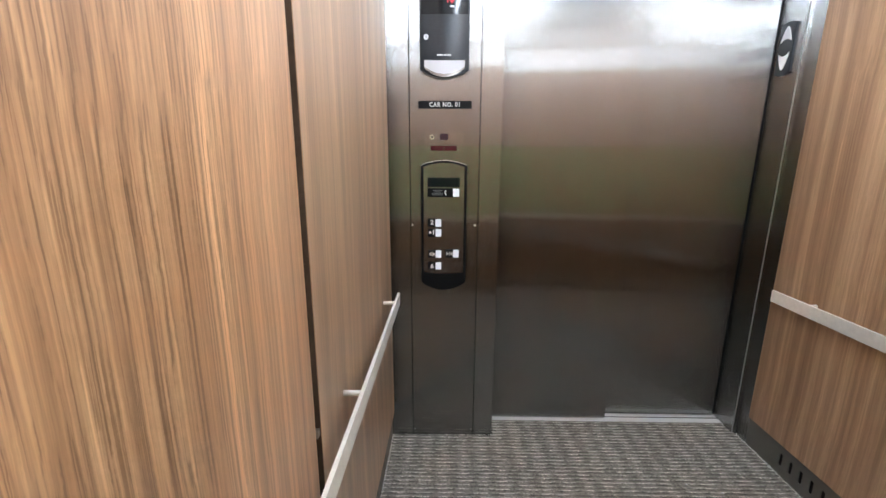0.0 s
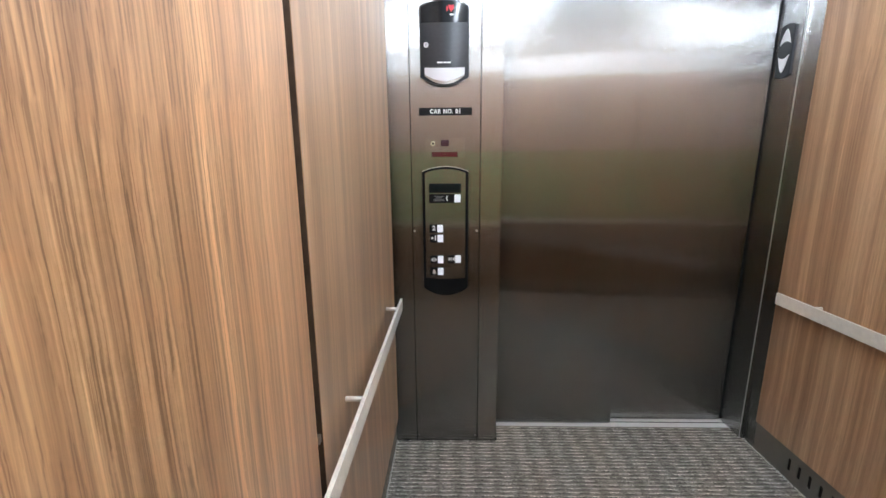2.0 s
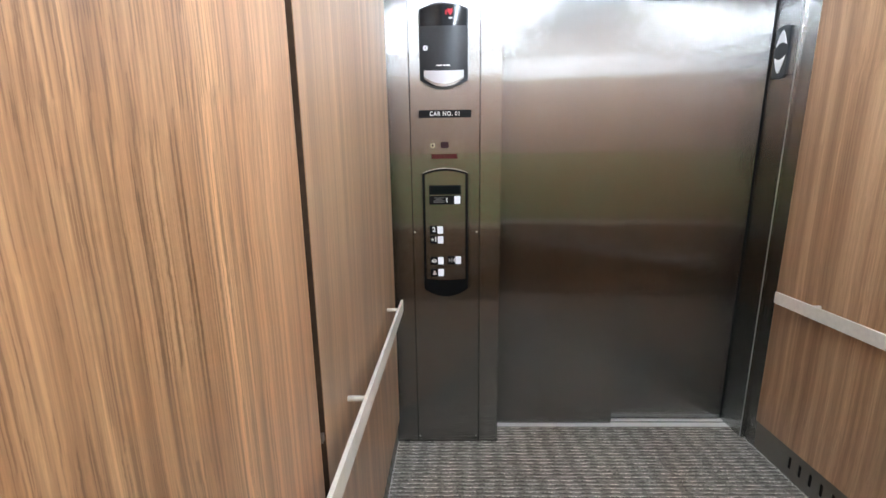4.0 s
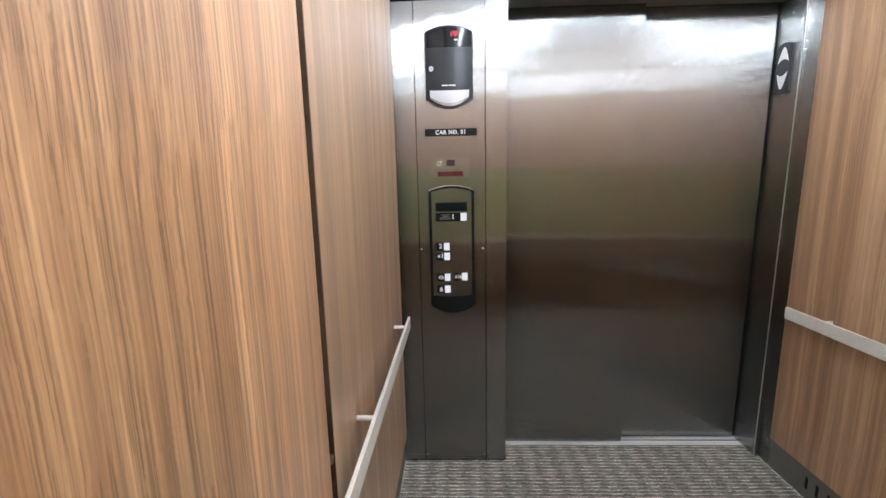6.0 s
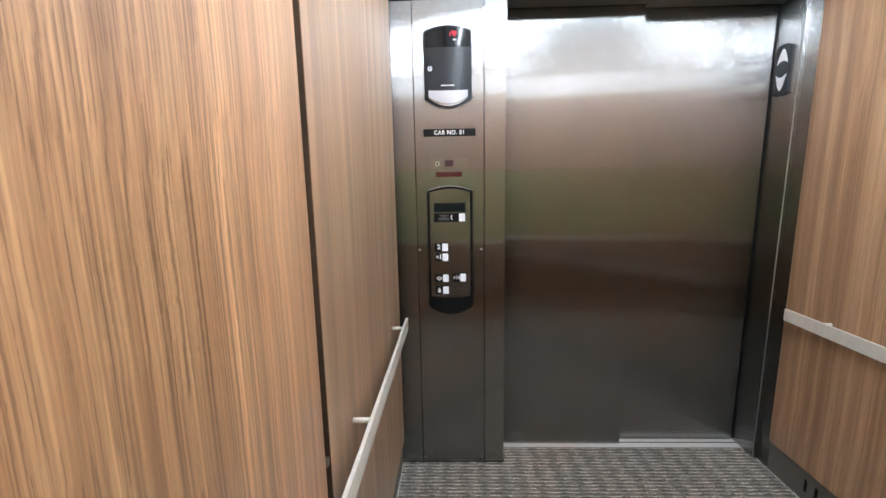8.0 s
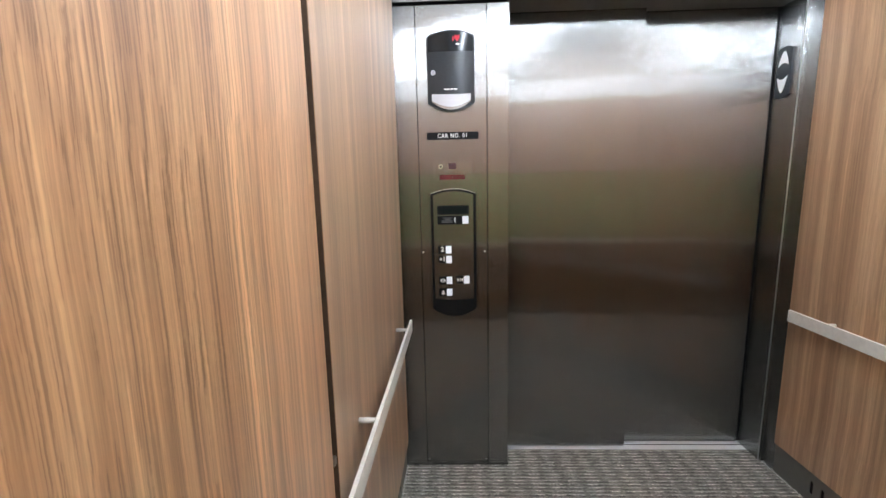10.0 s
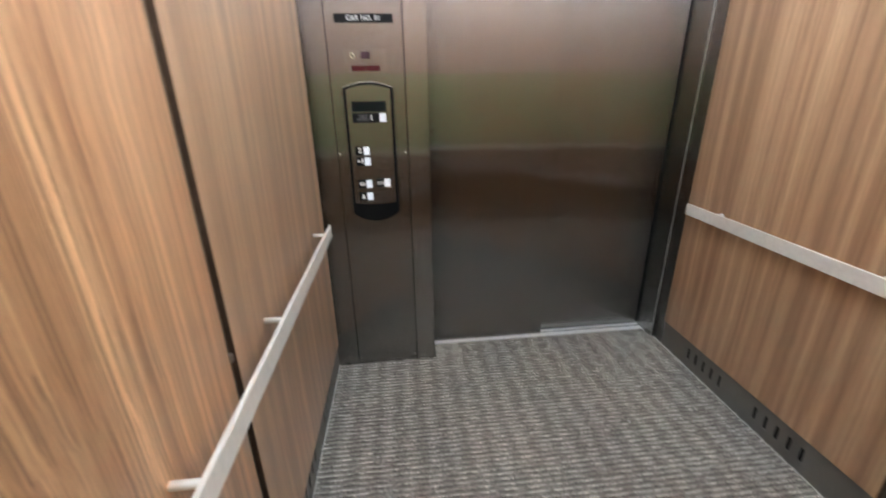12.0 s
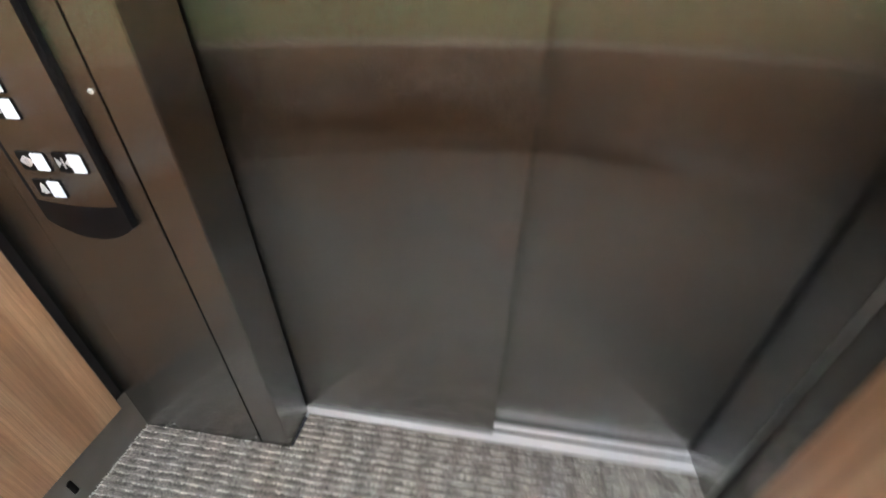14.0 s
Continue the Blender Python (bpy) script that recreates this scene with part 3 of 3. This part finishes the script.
part("red_arrow", prism([(CX + 0.018, 1.969), (CX + 0.017, 1.957), (CX + 0.028, 1.943), (CX + 0.038, 1.957), (CX + 0.037, 1.969), (CX + 0.028, 1.965)], on_front(FY), FD - 0.003, FD + 0.002), RED, ind, "red lit arrow")
part("print_bar", prism(rounded(CX + 0.022, CX + 0.037, 1.931, 1.936, 0.0008, 2), on_front(FY), FD - 0.003, FD + 0.002), INK, ind)

# number plate
plate = tagged(empty("car_number_sign"), "black engraved plastic sign with white letters on steel panel", "sign")
part("sign_plate", prism(rounded(-0.115, 0.107, 1.556, 1.587, 0.001, 2), on_front(FY), 0, 0.002, 0.0004), BLACK, plate)
lettering("letters", "CAR NO. 01", -0.004, 1.5715, 0.0175, FY - 0.0025, plate, bold=0.0005, width=0.86, space=1.16)

# key switch plate
keyp = tagged(empty("key_switch_plate"), "small satin metal plate with key switch and dark red window", "plate")
part("base_plate", prism(rounded(-0.092, 0.079, 1.379, 1.465, 0.002, 3), on_front(FY), 0, 0.0012, 0.0004), STEEL_STRIP, keyp)
k = part("key_switch", prism(disc(-0.058, 1.441, 0.011), on_front(FY), 0.001, 0.005, 0.001), BRASS, keyp, "pale nickel key switch")
part("keyway", prism(disc(-0.058, 1.441, 0.005, 12), on_front(FY), 0.0048, 0.0054), DARK, k)
part("lamp_window", prism(rounded(-0.024, 0.010, 1.430, 1.456, 0.001, 2), on_front(FY), 0.001, 0.0025, 0.0004), PLUM, keyp, "dark plum lamp window")
for a, c in ((-0.064, -0.0075), (-0.0065, 0.047)):
    part("display_strip", prism(rounded(a, c, 1.385, 1.406, 0.001, 2), on_front(FY), 0.001, 0.0025, 0.0004), MAROON, keyp, "dark red display strip")

# button panel
bp = tagged(empty("button_panel"), "black-framed lift button panel with lit white buttons", "control panel")
part("surround", prism(shield(CX - 0.100, CX + 0.100, 0.803, 0.766, 1.325, 1.345), on_front(FY), 0, 0.012, 0.003), BLACK, bp, "black plastic surround")
# the rim's highlight, given shape as a thin bright arc
part("top_trim", prism(shield(CX - 0.099, CX + 0.099, 1.3240, 1.3445, 1.3256, 1.3466), on_front(FY), 0.0100, 0.0126, 0.0004), STEEL_SATIN, bp, "bright satin trim added for the rim's highlight along the arched top")
part("inner_plate", prism(shield(CX - 0.088, CX + 0.088, 0.851, 0.8445, 1.318, 1.334), on_front(FY), 0.0115, 0.0128, 0.0005), STEEL, bp, "brushed steel inner plate")
BY = FY - 0.0126
dsp = part("display", prism(rounded(-0.077, 0.062, 1.232, 1.273, 0.003), on_front(BY), 0, 0.003, 0.0008), BLACK, bp, "black display bezel")
part("display_glass", prism(rounded(-0.071, 0.056, 1.2375, 1.2675, 0.001, 2), on_front(BY), 0.0028, 0.0034), GLOSS, dsp)


def button_unit(name, u0, u1, v0, v1, width, glyph, label):
    """A black plate with a lit square button at its far end and a white mark."""
    pl = part(name, prism(rounded(u0, u1, v0, v1, 0.004), on_front(BY), 0, 0.003, 0.0008), BLACK, bp, label)
    part("button", prism(rounded(u1 - width, u1 - 0.002, v0 + 0.0025, v1 - 0.0015, 0.0025), on_front(BY), 0.0025, 0.0062, 0.001), BUTTON, pl, "lit white push button")
    gy, gu, gv = BY - 0.0034, (u0 + u1 - width) / 2 + 0.001, (v0 + v1) / 2
    if isinstance(glyph, str):
        for ch, du, h in ((glyph[-1], 0.007 if len(glyph) > 1 else 0.001, 0.020),):
            lettering("numeral", ch, gu + du, gv + 0.002, h, gy, pl, bold=0.0012)
        if len(glyph) > 1:
            star = []
            for i in range(10):
                r = 0.0085 if i % 2 == 0 else 0.0038
                star.append((gu - 0.007 + r * math.sin(2 * math.pi * i / 10), gv + 0.002 + r * math.cos(2 * math.pi * i / 10)))
            part("star", prism(star, on_front(gy), -0.0003, 0.0006), INK, pl)
    else:
        for pts in glyph:
            part("symbol", prism([(gu + a, gv + c) for a, c in pts], on_front(gy), -0.0003, 0.0006), INK, pl)
    return pl


TRI_L = [(-0.0145, 0.0), (-0.0035, -0.0095), (-0.0035, 0.0095)]
TRI_R = [(0.0145, 0.0), (0.0035, 0.0095), (0.0035, -0.0095)]
BARV = [(-0.0015, -0.0105), (0.0015, -0.0105), (0.0015, 0.0105), (-0.0015, 0.0105)]
IN_L = [(-0.0035, 0.0), (-0.0135, 0.0095), (-0.0135, -0.0095)]
IN_R = [(0.0035, 0.0), (0.0135, -0.0095), (0.0135, 0.0095)]
BELL = [(-0.010, -0.009), (0.010, -0.009), (0.0065, -0.003), (0.0045, 0.006), (0.0, 0.0115), (-0.0045, 0.006), (-0.0065, -0.003)]
BELL_CLAP = [(-0.003, -0.0115), (0.003, -0.0115), (0.003, -0.0098), (-0.003, -0.0098)]
PHONE = [(0.0225, 0.012), (0.0185, 0.008), (0.0175, 0.0), (0.0195, -0.007), (0.0235, -0.0105), (0.0265, -0.0085), (0.0235, -0.0045), (0.0222, 0.0), (0.0232, 0.005), (0.0262, 0.0092)]
ph = button_unit("phone_plate", -0.077, 0.062, 1.189, 1.2275, 0.029, [PHONE], "black plate with lit phone button")
for i, (a, c) in enumerate(((-0.050, -0.008), (-0.042, -0.016), (-0.054, -0.006), (-0.054, -0.006))):
    part("print_bar", prism(rounded(a - 0.004, c - 0.004, 1.2165 - i * 0.0062, 1.2195 - i * 0.0062, 0.0006, 2), on_front(BY), 0.0029, 0.0034), GREY_INK, ph)
button_unit("button_plate", -0.077, -0.0155, 1.057, 1.0945, 0.0275, "2", "black plate marked 2 with lit button")
button_unit("button_plate", -0.0762, -0.0147, 1.0125, 1.050, 0.0275, "*1", "black plate marked star 1 with lit button")
button_unit("button_plate", -0.076, -0.0145, 0.9165, 0.954, 0.0275, [TRI_L, BARV, TRI_R], "black door-open plate with lit button")
button_unit("button_plate", 0.002, 0.0635, 0.918, 0.957, 0.0275, [IN_L, BARV, IN_R], "black door-close plate with lit button")
button_unit("button_plate", -0.076, -0.0145, 0.8615, 0.8985, 0.0275, [BELL, BELL_CLAP], "black alarm bell plate with lit button")

# direction lantern on the jamb
lan = tagged(empty("direction_lantern"), "black lift lantern with white up and down arrows on steel jamb", "lantern")
part("housing", prism(shield(1.912, 1.994, 1.722, 1.709, 1.914, 1.926), on_jamb(JAMB), 0, 0.010, 0.003), BLACK_SATIN, lan, "black plastic housing")
LC = 1.953


def leaf_arrow(sign, base, tip):
    pts = []
    for i in range(13):
        a = -1 + 2 * i / 12
        pts.append((LC + 0.029 * a, base + sign * 0.012 * (1 - a * a)))
    for i in range(1, 12):
        a = 1 - 2 * i / 12
        pts.append((LC + 0.029 * a, base + (tip - base) * (1 - abs(a) ** 1.7)))
    return pts


part("up_arrow", prism(leaf_arrow(1, 1.845, 1.907), on_jamb(JAMB), 0.0098, 0.0125, 0.0008), ARROW, lan, "white arrow lens")
part("down_arrow", prism(leaf_arrow(-1, 1.800, 1.732), on_jamb(JAMB), 0.0098, 0.0125, 0.0008), ARROW, lan, "white arrow lens")


# handrails
def handrail(a, b, inward, posts, wall_face, off, label):
    """A flat bar along one wall from a to b with round stand-off posts; for the side walls."""
    rail = tagged(empty("handrail"), label, "handrail", "handrails of the car")
    x0, x1 = sorted((wall_face + inward * (off - 0.010), wall_face + inward * off))
    part("bar", box(x0, x1, a, b, 0.752, 0.803, 0.0012), STEEL_SATIN, rail, "satin steel flat bar")
    for y in posts:
        part("bracket", rod((wall_face + inward * 0.0005, y, 0.795), (wall_face + inward * (off - 0.0065), y, 0.795), 0.0070), STEEL_SATIN, rail, "round steel stand-off", True)
    return rail


handrail(BACK + 0.16, 1.665, 1, (1.560, 0.930, 0.482, -0.05), WL, 0.053, "satin stainless flat handrail on walnut wall, stopping before the panel")
handrail(BACK + 0.16, 1.747, -1, (1.570, 0.930, 0.482, -0.05), WR, 0.040, "satin stainless flat handrail on walnut wall beside the door jamb")
rail = tagged(empty("handrail"), "satin stainless flat handrail on the back wall", "handrail", "handrails of the car")
# bar coloured paler than the side rails, so its mirrored line shows brighter
part("bar", box(-0.14, 1.37, BACK + 0.055, BACK + 0.066, 0.752, 0.803, 0.0012), PALE_BAR, rail, "satin flat bar, made paler to brighten its line in the doors")
for x in (0.0, 0.61, 1.22):
    part("bracket", rod((x, BACK + 0.0005, 0.776), (x, BACK + 0.056, 0.776), 0.0085), STEEL_SATIN, rail, "", True)


# ceiling lights
def ceiling_light(x0, x1, y0, y1, glow, label):
    li = tagged(empty("ceiling_light"), label, "ceiling light", "ceiling lights of the car")
    part("frame", box(x0 - 0.012, x1 + 0.012, y0 - 0.012, y1 + 0.012, TOP - 0.010, TOP - 0.001, 0.002), STEEL_SATIN, li, "thin metal frame")
    part("diffuser", box(x0, x1, y0, y1, TOP - 0.014, TOP - 0.0095), glow, li, "glowing white diffuser")
    return li


for x0, x1 in ((-0.10, 0.50), (0.72, 1.32)):
    ceiling_light(x0, x1, 0.40, 0.98, DIFFUSER, "glowing diffuser panel in the middle of the car ceiling")
    ceiling_light(x0, x1, -0.280, 0.36, DIM, "dimmer diffuser panel at the back of the car ceiling")
    ceiling_light(x0, x1, 1.06, 1.64, BAND, "brighter diffuser panel at the front of the car ceiling")


def side_fill(face, inward):
    """An unseen light added under the ceiling: its upright diffuser brightens the wall beside it, over a dark lip that
    shades the lower wall.
    """
    li = tagged(empty("unseen_light"), "unseen narrow upright light added to brighten the walnut side wall", "cove light", "cove lights of the car")
    o0, o1, z0, z1 = 0.825, 0.830, TOP - 0.066, TOP - 0.002
    wedge = [(face + inward * o, z) for o, z in ((o0 + 0.004, z1), (o1 + 0.012, z1), (o1 + 0.012, z0 - 0.004), (o1, z0 - 0.004))]
    part("housing", prism(wedge, lambda u, v, d: (u, d, v), -0.20, 1.22), STEEL_SATIN, li, "folded metal housing")
    strip = [(face + inward * o, z) for o, z in ((o0, z1), (o0 + 0.003, z1), (o1 - 0.001, z0 - 0.001), (o1 - 0.004, z0 - 0.001))]
    lip = sorted((face + inward * (o0 - 0.016), face + inward * (o1 + 0.012)))
    part("lip", box(lip[0], lip[1], -0.20, 1.22, z0 - 0.008, z0 - 0.0045), BLACK_SATIN, li, "dark lip added to keep light off the lower wall")
    part("diffuser", prism(strip, lambda u, v, d: (u, d, v), -0.19, 1.21), STRIP, li, "glowing white diffuser")
    return li


side_fill(WL, 1)
side_fill(WR, -1)
cove = tagged(empty("unseen_light"), "glowing cove light along the top of the back wall", "cove light")
part("frame", box(WL + 0.012, WR - 0.012, BACK + 0.0005, BACK + 0.010, 2.143, TOP - 0.015, 0.002), STEEL_SATIN, cove, "thin metal frame")
part("diffuser", box(WL + 0.024, WR - 0.024, BACK + 0.0095, BACK + 0.014, 2.155, TOP - 0.017), COVE, cove, "glowing white diffuser")


# ---- hall beyond the doors ----
def hall_box(name, dims, mat, label, category="wall", kind="structure", bev=0.0):
    return tagged(part(name, box(*dims, bev), mat), label, category, kind=kind)


hall_box("hall_floor", (-3.2, 4.4, 2.262, 7.7, -0.03, 0.0), TILE, "polished cream stone hall floor", "floor")
hall_box("hall_ceiling", (-3.2, 4.4, 2.27, 7.7, 2.75, 2.80), PLASTER, "plain white hall ceiling", "ceiling")
hall_box("wall_alcove_west", (-0.05, 0.225, 2.27, 3.22, 0.0, 2.75), TRAV, "cream polished stone wall beside the landing")
hall_box("wall_alcove_east", (1.49, 1.75, 2.27, 3.22, 0.0, 2.75), TRAV, "cream polished stone wall beside the landing")
hall_box("wall_landing_west", (-3.2, -0.05, 3.05, 3.22, 0.0, 2.75), PLASTER, "pale plaster hall wall")
hall_box("wall_landing_east", (1.75, 4.4, 3.05, 3.22, 0.0, 2.75), PLASTER, "pale plaster hall wall")
hall_box("wall_hall_back", (-3.2, 4.4, 7.55, 7.70, 0.0, 2.75), PLASTER, "pale plaster back wall of the hall")
hall_box("wall_hall_west", (-3.35, -3.2, 3.05, 7.7, 0.0, 2.75), PLASTER, "pale plaster side wall of the hall")
hall_box("wall_hall_east", (4.4, 4.55, 3.05, 7.7, 0.0, 2.75), PLASTER, "pale plaster side wall of the hall")
hall_box("wall_shaft_head", (-0.3, 1.75, 2.11, 2.268, 2.12, 2.75), STEEL, "brushed steel landing door head")
hall_box("landing_jamb_west", (-0.05, 0.235, 2.115, 2.268, 0.0, 2.118), STEEL, "brushed steel landing jamb", "door frame")
hall_box("landing_jamb_east", (1.495, 1.75, 2.115, 2.268, 0.0, 2.118), STEEL, "brushed steel landing jamb", "door frame")
hall_box("door_3", (0.238, 0.87, 2.150, 2.166, 0.004, 2.116), STEEL_DOOR, "closed brushed steel landing door leaf", "lift door")
hall_box("door_4", (0.84, 1.492, 2.182, 2.198, 0.004, 2.116), STEEL_DOOR, "closed brushed steel landing door leaf", "lift door")
pier = hall_box("wall_pier", (0.34, 1.30, 7.17, 7.548, 0.0, 2.75), TRAV, "cream stone clad pier against the hall wall")
for k in range(4):
    part("stone_panel", box(0.345, 1.295, 7.160, 7.169, 0.01 + k * 0.66, 0.66 + k * 0.66, 0.002), TRAV, pier)
dark = hall_box("wall_dark_panel", (-1.6, 0.335, 7.49, 7.548, 0.12, 2.75), UPHOL, "dark brown panelled section of the hall wall")
hall_box("baseboard", (-1.6, 0.335, 7.47, 7.548, 0.0, 0.115), TRAV, "pale stone base below the dark panel", "baseboard")
tagged(part("entrance_mat", box(-2.2, 1.235, 5.65, 7.05, 0.0005, 0.010, 0.003), MAT), "dark brown ribbed entrance mat on the stone floor", "mat")
tagged(part("rug", box(1.245, 3.6, 5.12, 6.95, 0.0005, 0.012, 0.004), RUG), "pale grey-pink area rug under the coffee table", "rug")

# directory board, standing askew
board = tagged(empty("directory_board"), "tall pale blue glowing directory board on a black base", "display board")
m = pose(-0.37, 6.97, 0, 0, 0, -42)
for nm, dims, mat, lab in (("base", (-0.72, 0.72, -0.05, 0.05, 0.011, 0.06), BLACK, "black base"), ("screen", (-0.70, 0.70, -0.025, 0.02, 0.062, 2.05), SCREEN, "pale blue glowing face"),
                           ("side_frame", (-0.715, -0.702, -0.03, 0.03, 0.062, 2.06), BLACK, "black edge"), ("side_frame", (0.702, 0.715, -0.03, 0.03, 0.062, 2.06), BLACK, "black edge")):
    ob = part(nm, box(*dims, 0.002), mat, board, lab)
    ob.data.transform(m)
for r in range(6):
    for c in range(3):
        ob = part("print_bar", box(-0.55 + c * 0.42, -0.43 + c * 0.42, -0.0275, -0.0252, 0.35 + r * 0.27, 0.362 + r * 0.27), BLACK, board)
        ob.data.transform(m)

# coffee table with a vase
table = tagged(empty("coffee_table"), "low coffee table with pale marble top and slim bronze frame", "coffee table")
X0, X1, Y0, Y1 = 1.72, 2.92, 5.74, 6.52
part("tabletop", box(X0 - 0.02, X1 + 0.02, Y0 - 0.02, Y1 + 0.02, 0.40, 0.425, 0.004), TABLETOP, table, "pale marble top")
for x in (X0, X1 - 0.022):
    for y in (Y0, Y1 - 0.022):
        part("leg", box(x, x + 0.022, y, y + 0.022, 0.013, 0.399, 0.002), BRONZE, table)
for y in (Y0, Y1 - 0.022):
    part("stretcher", box(X0 + 0.023, X1 - 0.023, y, y + 0.022, 0.013, 0.035, 0.002), BRONZE, table)
for x in (X0, X1 - 0.022):
    part("stretcher", box(x, x + 0.022, Y0 + 0.023, Y1 - 0.023, 0.013, 0.035, 0.002), BRONZE, table)


def lathe(profile, n=28):
    bm = bmesh.new()
    rings = [[bm.verts.new((r * math.cos(2 * math.pi * i / n), r * math.sin(2 * math.pi * i / n), z)) for i in range(n)] for r, z in profile]
    for a, b in zip(rings, rings[1:]):
        for i in range(n):
            bm.faces.new((a[i], a[(i + 1) % n], b[(i + 1) % n], b[i]))
    bm.faces.new(rings[0])
    bm.faces.new(rings[-1])
    return bm


vase = tagged(empty("glass_vase"), "clear round glass vase with green stems on the coffee table", "vase")
vx, vy, vz = 2.30, 6.05, 0.4255
ob = part("bowl", lathe([(0.035, 0.0), (0.07, 0.03), (0.085, 0.09), (0.075, 0.15), (0.062, 0.19), (0.068, 0.21), (0.062, 0.209), (0.056, 0.188), (0.069, 0.15), (0.079, 0.09), (0.064, 0.036), (0.03, 0.008)]), GLASS, vase, "clear glass", True)
ob.data.transform(Matrix.Translation((vx, vy, vz)))
rng = random.Random(5)
for k in range(7):
    a, t = rng.uniform(0, 6.28), rng.uniform(0.08, 0.2)
    top = Vector((vx + t * math.cos(a), vy + t * math.sin(a), vz + rng.uniform(0.42, 0.6)))
    stem = part("stem", rod((vx + 0.02 * math.cos(a), vy + 0.02 * math.sin(a), vz + 0.02), top, 0.003, 6), LEAF, vase, "green stem")
    bm = bmesh.new()
    for q in range(9):
        c = top.lerp(Vector((vx, vy, vz + 0.2)), rng.uniform(0, 0.55))
        d = Vector((rng.uniform(-1, 1), rng.uniform(-1, 1), rng.uniform(-0.3, 0.8))).normalized()
        w = d.cross(Vector((0, 0, 1))).normalized()
        ln, wd = rng.uniform(0.06, 0.1), rng.uniform(0.012, 0.02)
        up = d.cross(w) * 0.006
        v = [bm.verts.new(p) for p in (c, c + d * ln * 0.45 + w * wd + up, c + d * ln, c + d * ln * 0.45 - w * wd + up)]
        mid = bm.verts.new(c + d * ln * 0.5 - up)
        for i in range(4):
            bm.faces.new((v[i], v[(i + 1) % 4], mid))
    part("foliage", bm, LEAF, stem)

# bench sofa along the back wall
sofa = tagged(empty("bench_sofa"), "long dark upholstered bench sofa with bronze plinth by the wall", "sofa")
part("plinth", box(1.42, 3.9, 7.05, 7.5, 0.001, 0.10, 0.004), BRONZE, sofa, "bronze plinth")
for k in range(3):
    part("seat_cushion", box(1.40 + k * 0.84, 2.23 + k * 0.84, 6.98, 7.40, 0.101, 0.44, 0.03, 3), UPHOL, sofa, "dark seat cushion")
    part("back_cushion", box(1.40 + k * 0.84, 2.23 + k * 0.84, 7.405, 7.53, 0.30, 0.72, 0.03, 3), UPHOL, sofa, "dark back cushion")
hall_box("wall_ledge", (1.35, 4.35, 7.42, 7.548, 0.76, 0.80), TRAV, "pale ledge over the bench", "ledge", bev=0.003)

# hall lights: panels out of view, added to light the hall
for x in (-1.2, 0.8, 2.8):
    li = tagged(empty("hall_ceiling_light"), "unseen square warm-white panel added to light the hall", "ceiling light", "ceiling lights of the hall")
    part("frame", box(x - 0.32, x + 0.32, 4.9, 5.54, 2.735, 2.749, 0.002), STEEL_SATIN, li)
    part("diffuser", box(x - 0.30, x + 0.30, 4.92, 5.52, 2.731, 2.736), HALL_LIGHT, li, "glowing warm-white diffuser")

# lint on the carpet
rng = random.Random(11)
for x, y, r in ((1.164, 1.483, 0.0045), (1.040, 1.526, 0.003), (1.006, 1.283, 0.0038), (-0.028, 1.385, 0.003)):
    bm = bmesh.new()
    bmesh.ops.create_icosphere(bm, subdivisions=2, radius=r)
    for v in bm.verts:
        v.co = Vector((v.co.x * 1.3, v.co.y * 0.8, v.co.z * 0.5)) * rng.uniform(0.75, 1.25) + Vector((x, y, r * 0.45 + 0.001))
    tagged(part("lint_speck", bm, INK), "tiny white speck of lint on the carpet", "lint", "lint on the carpet")
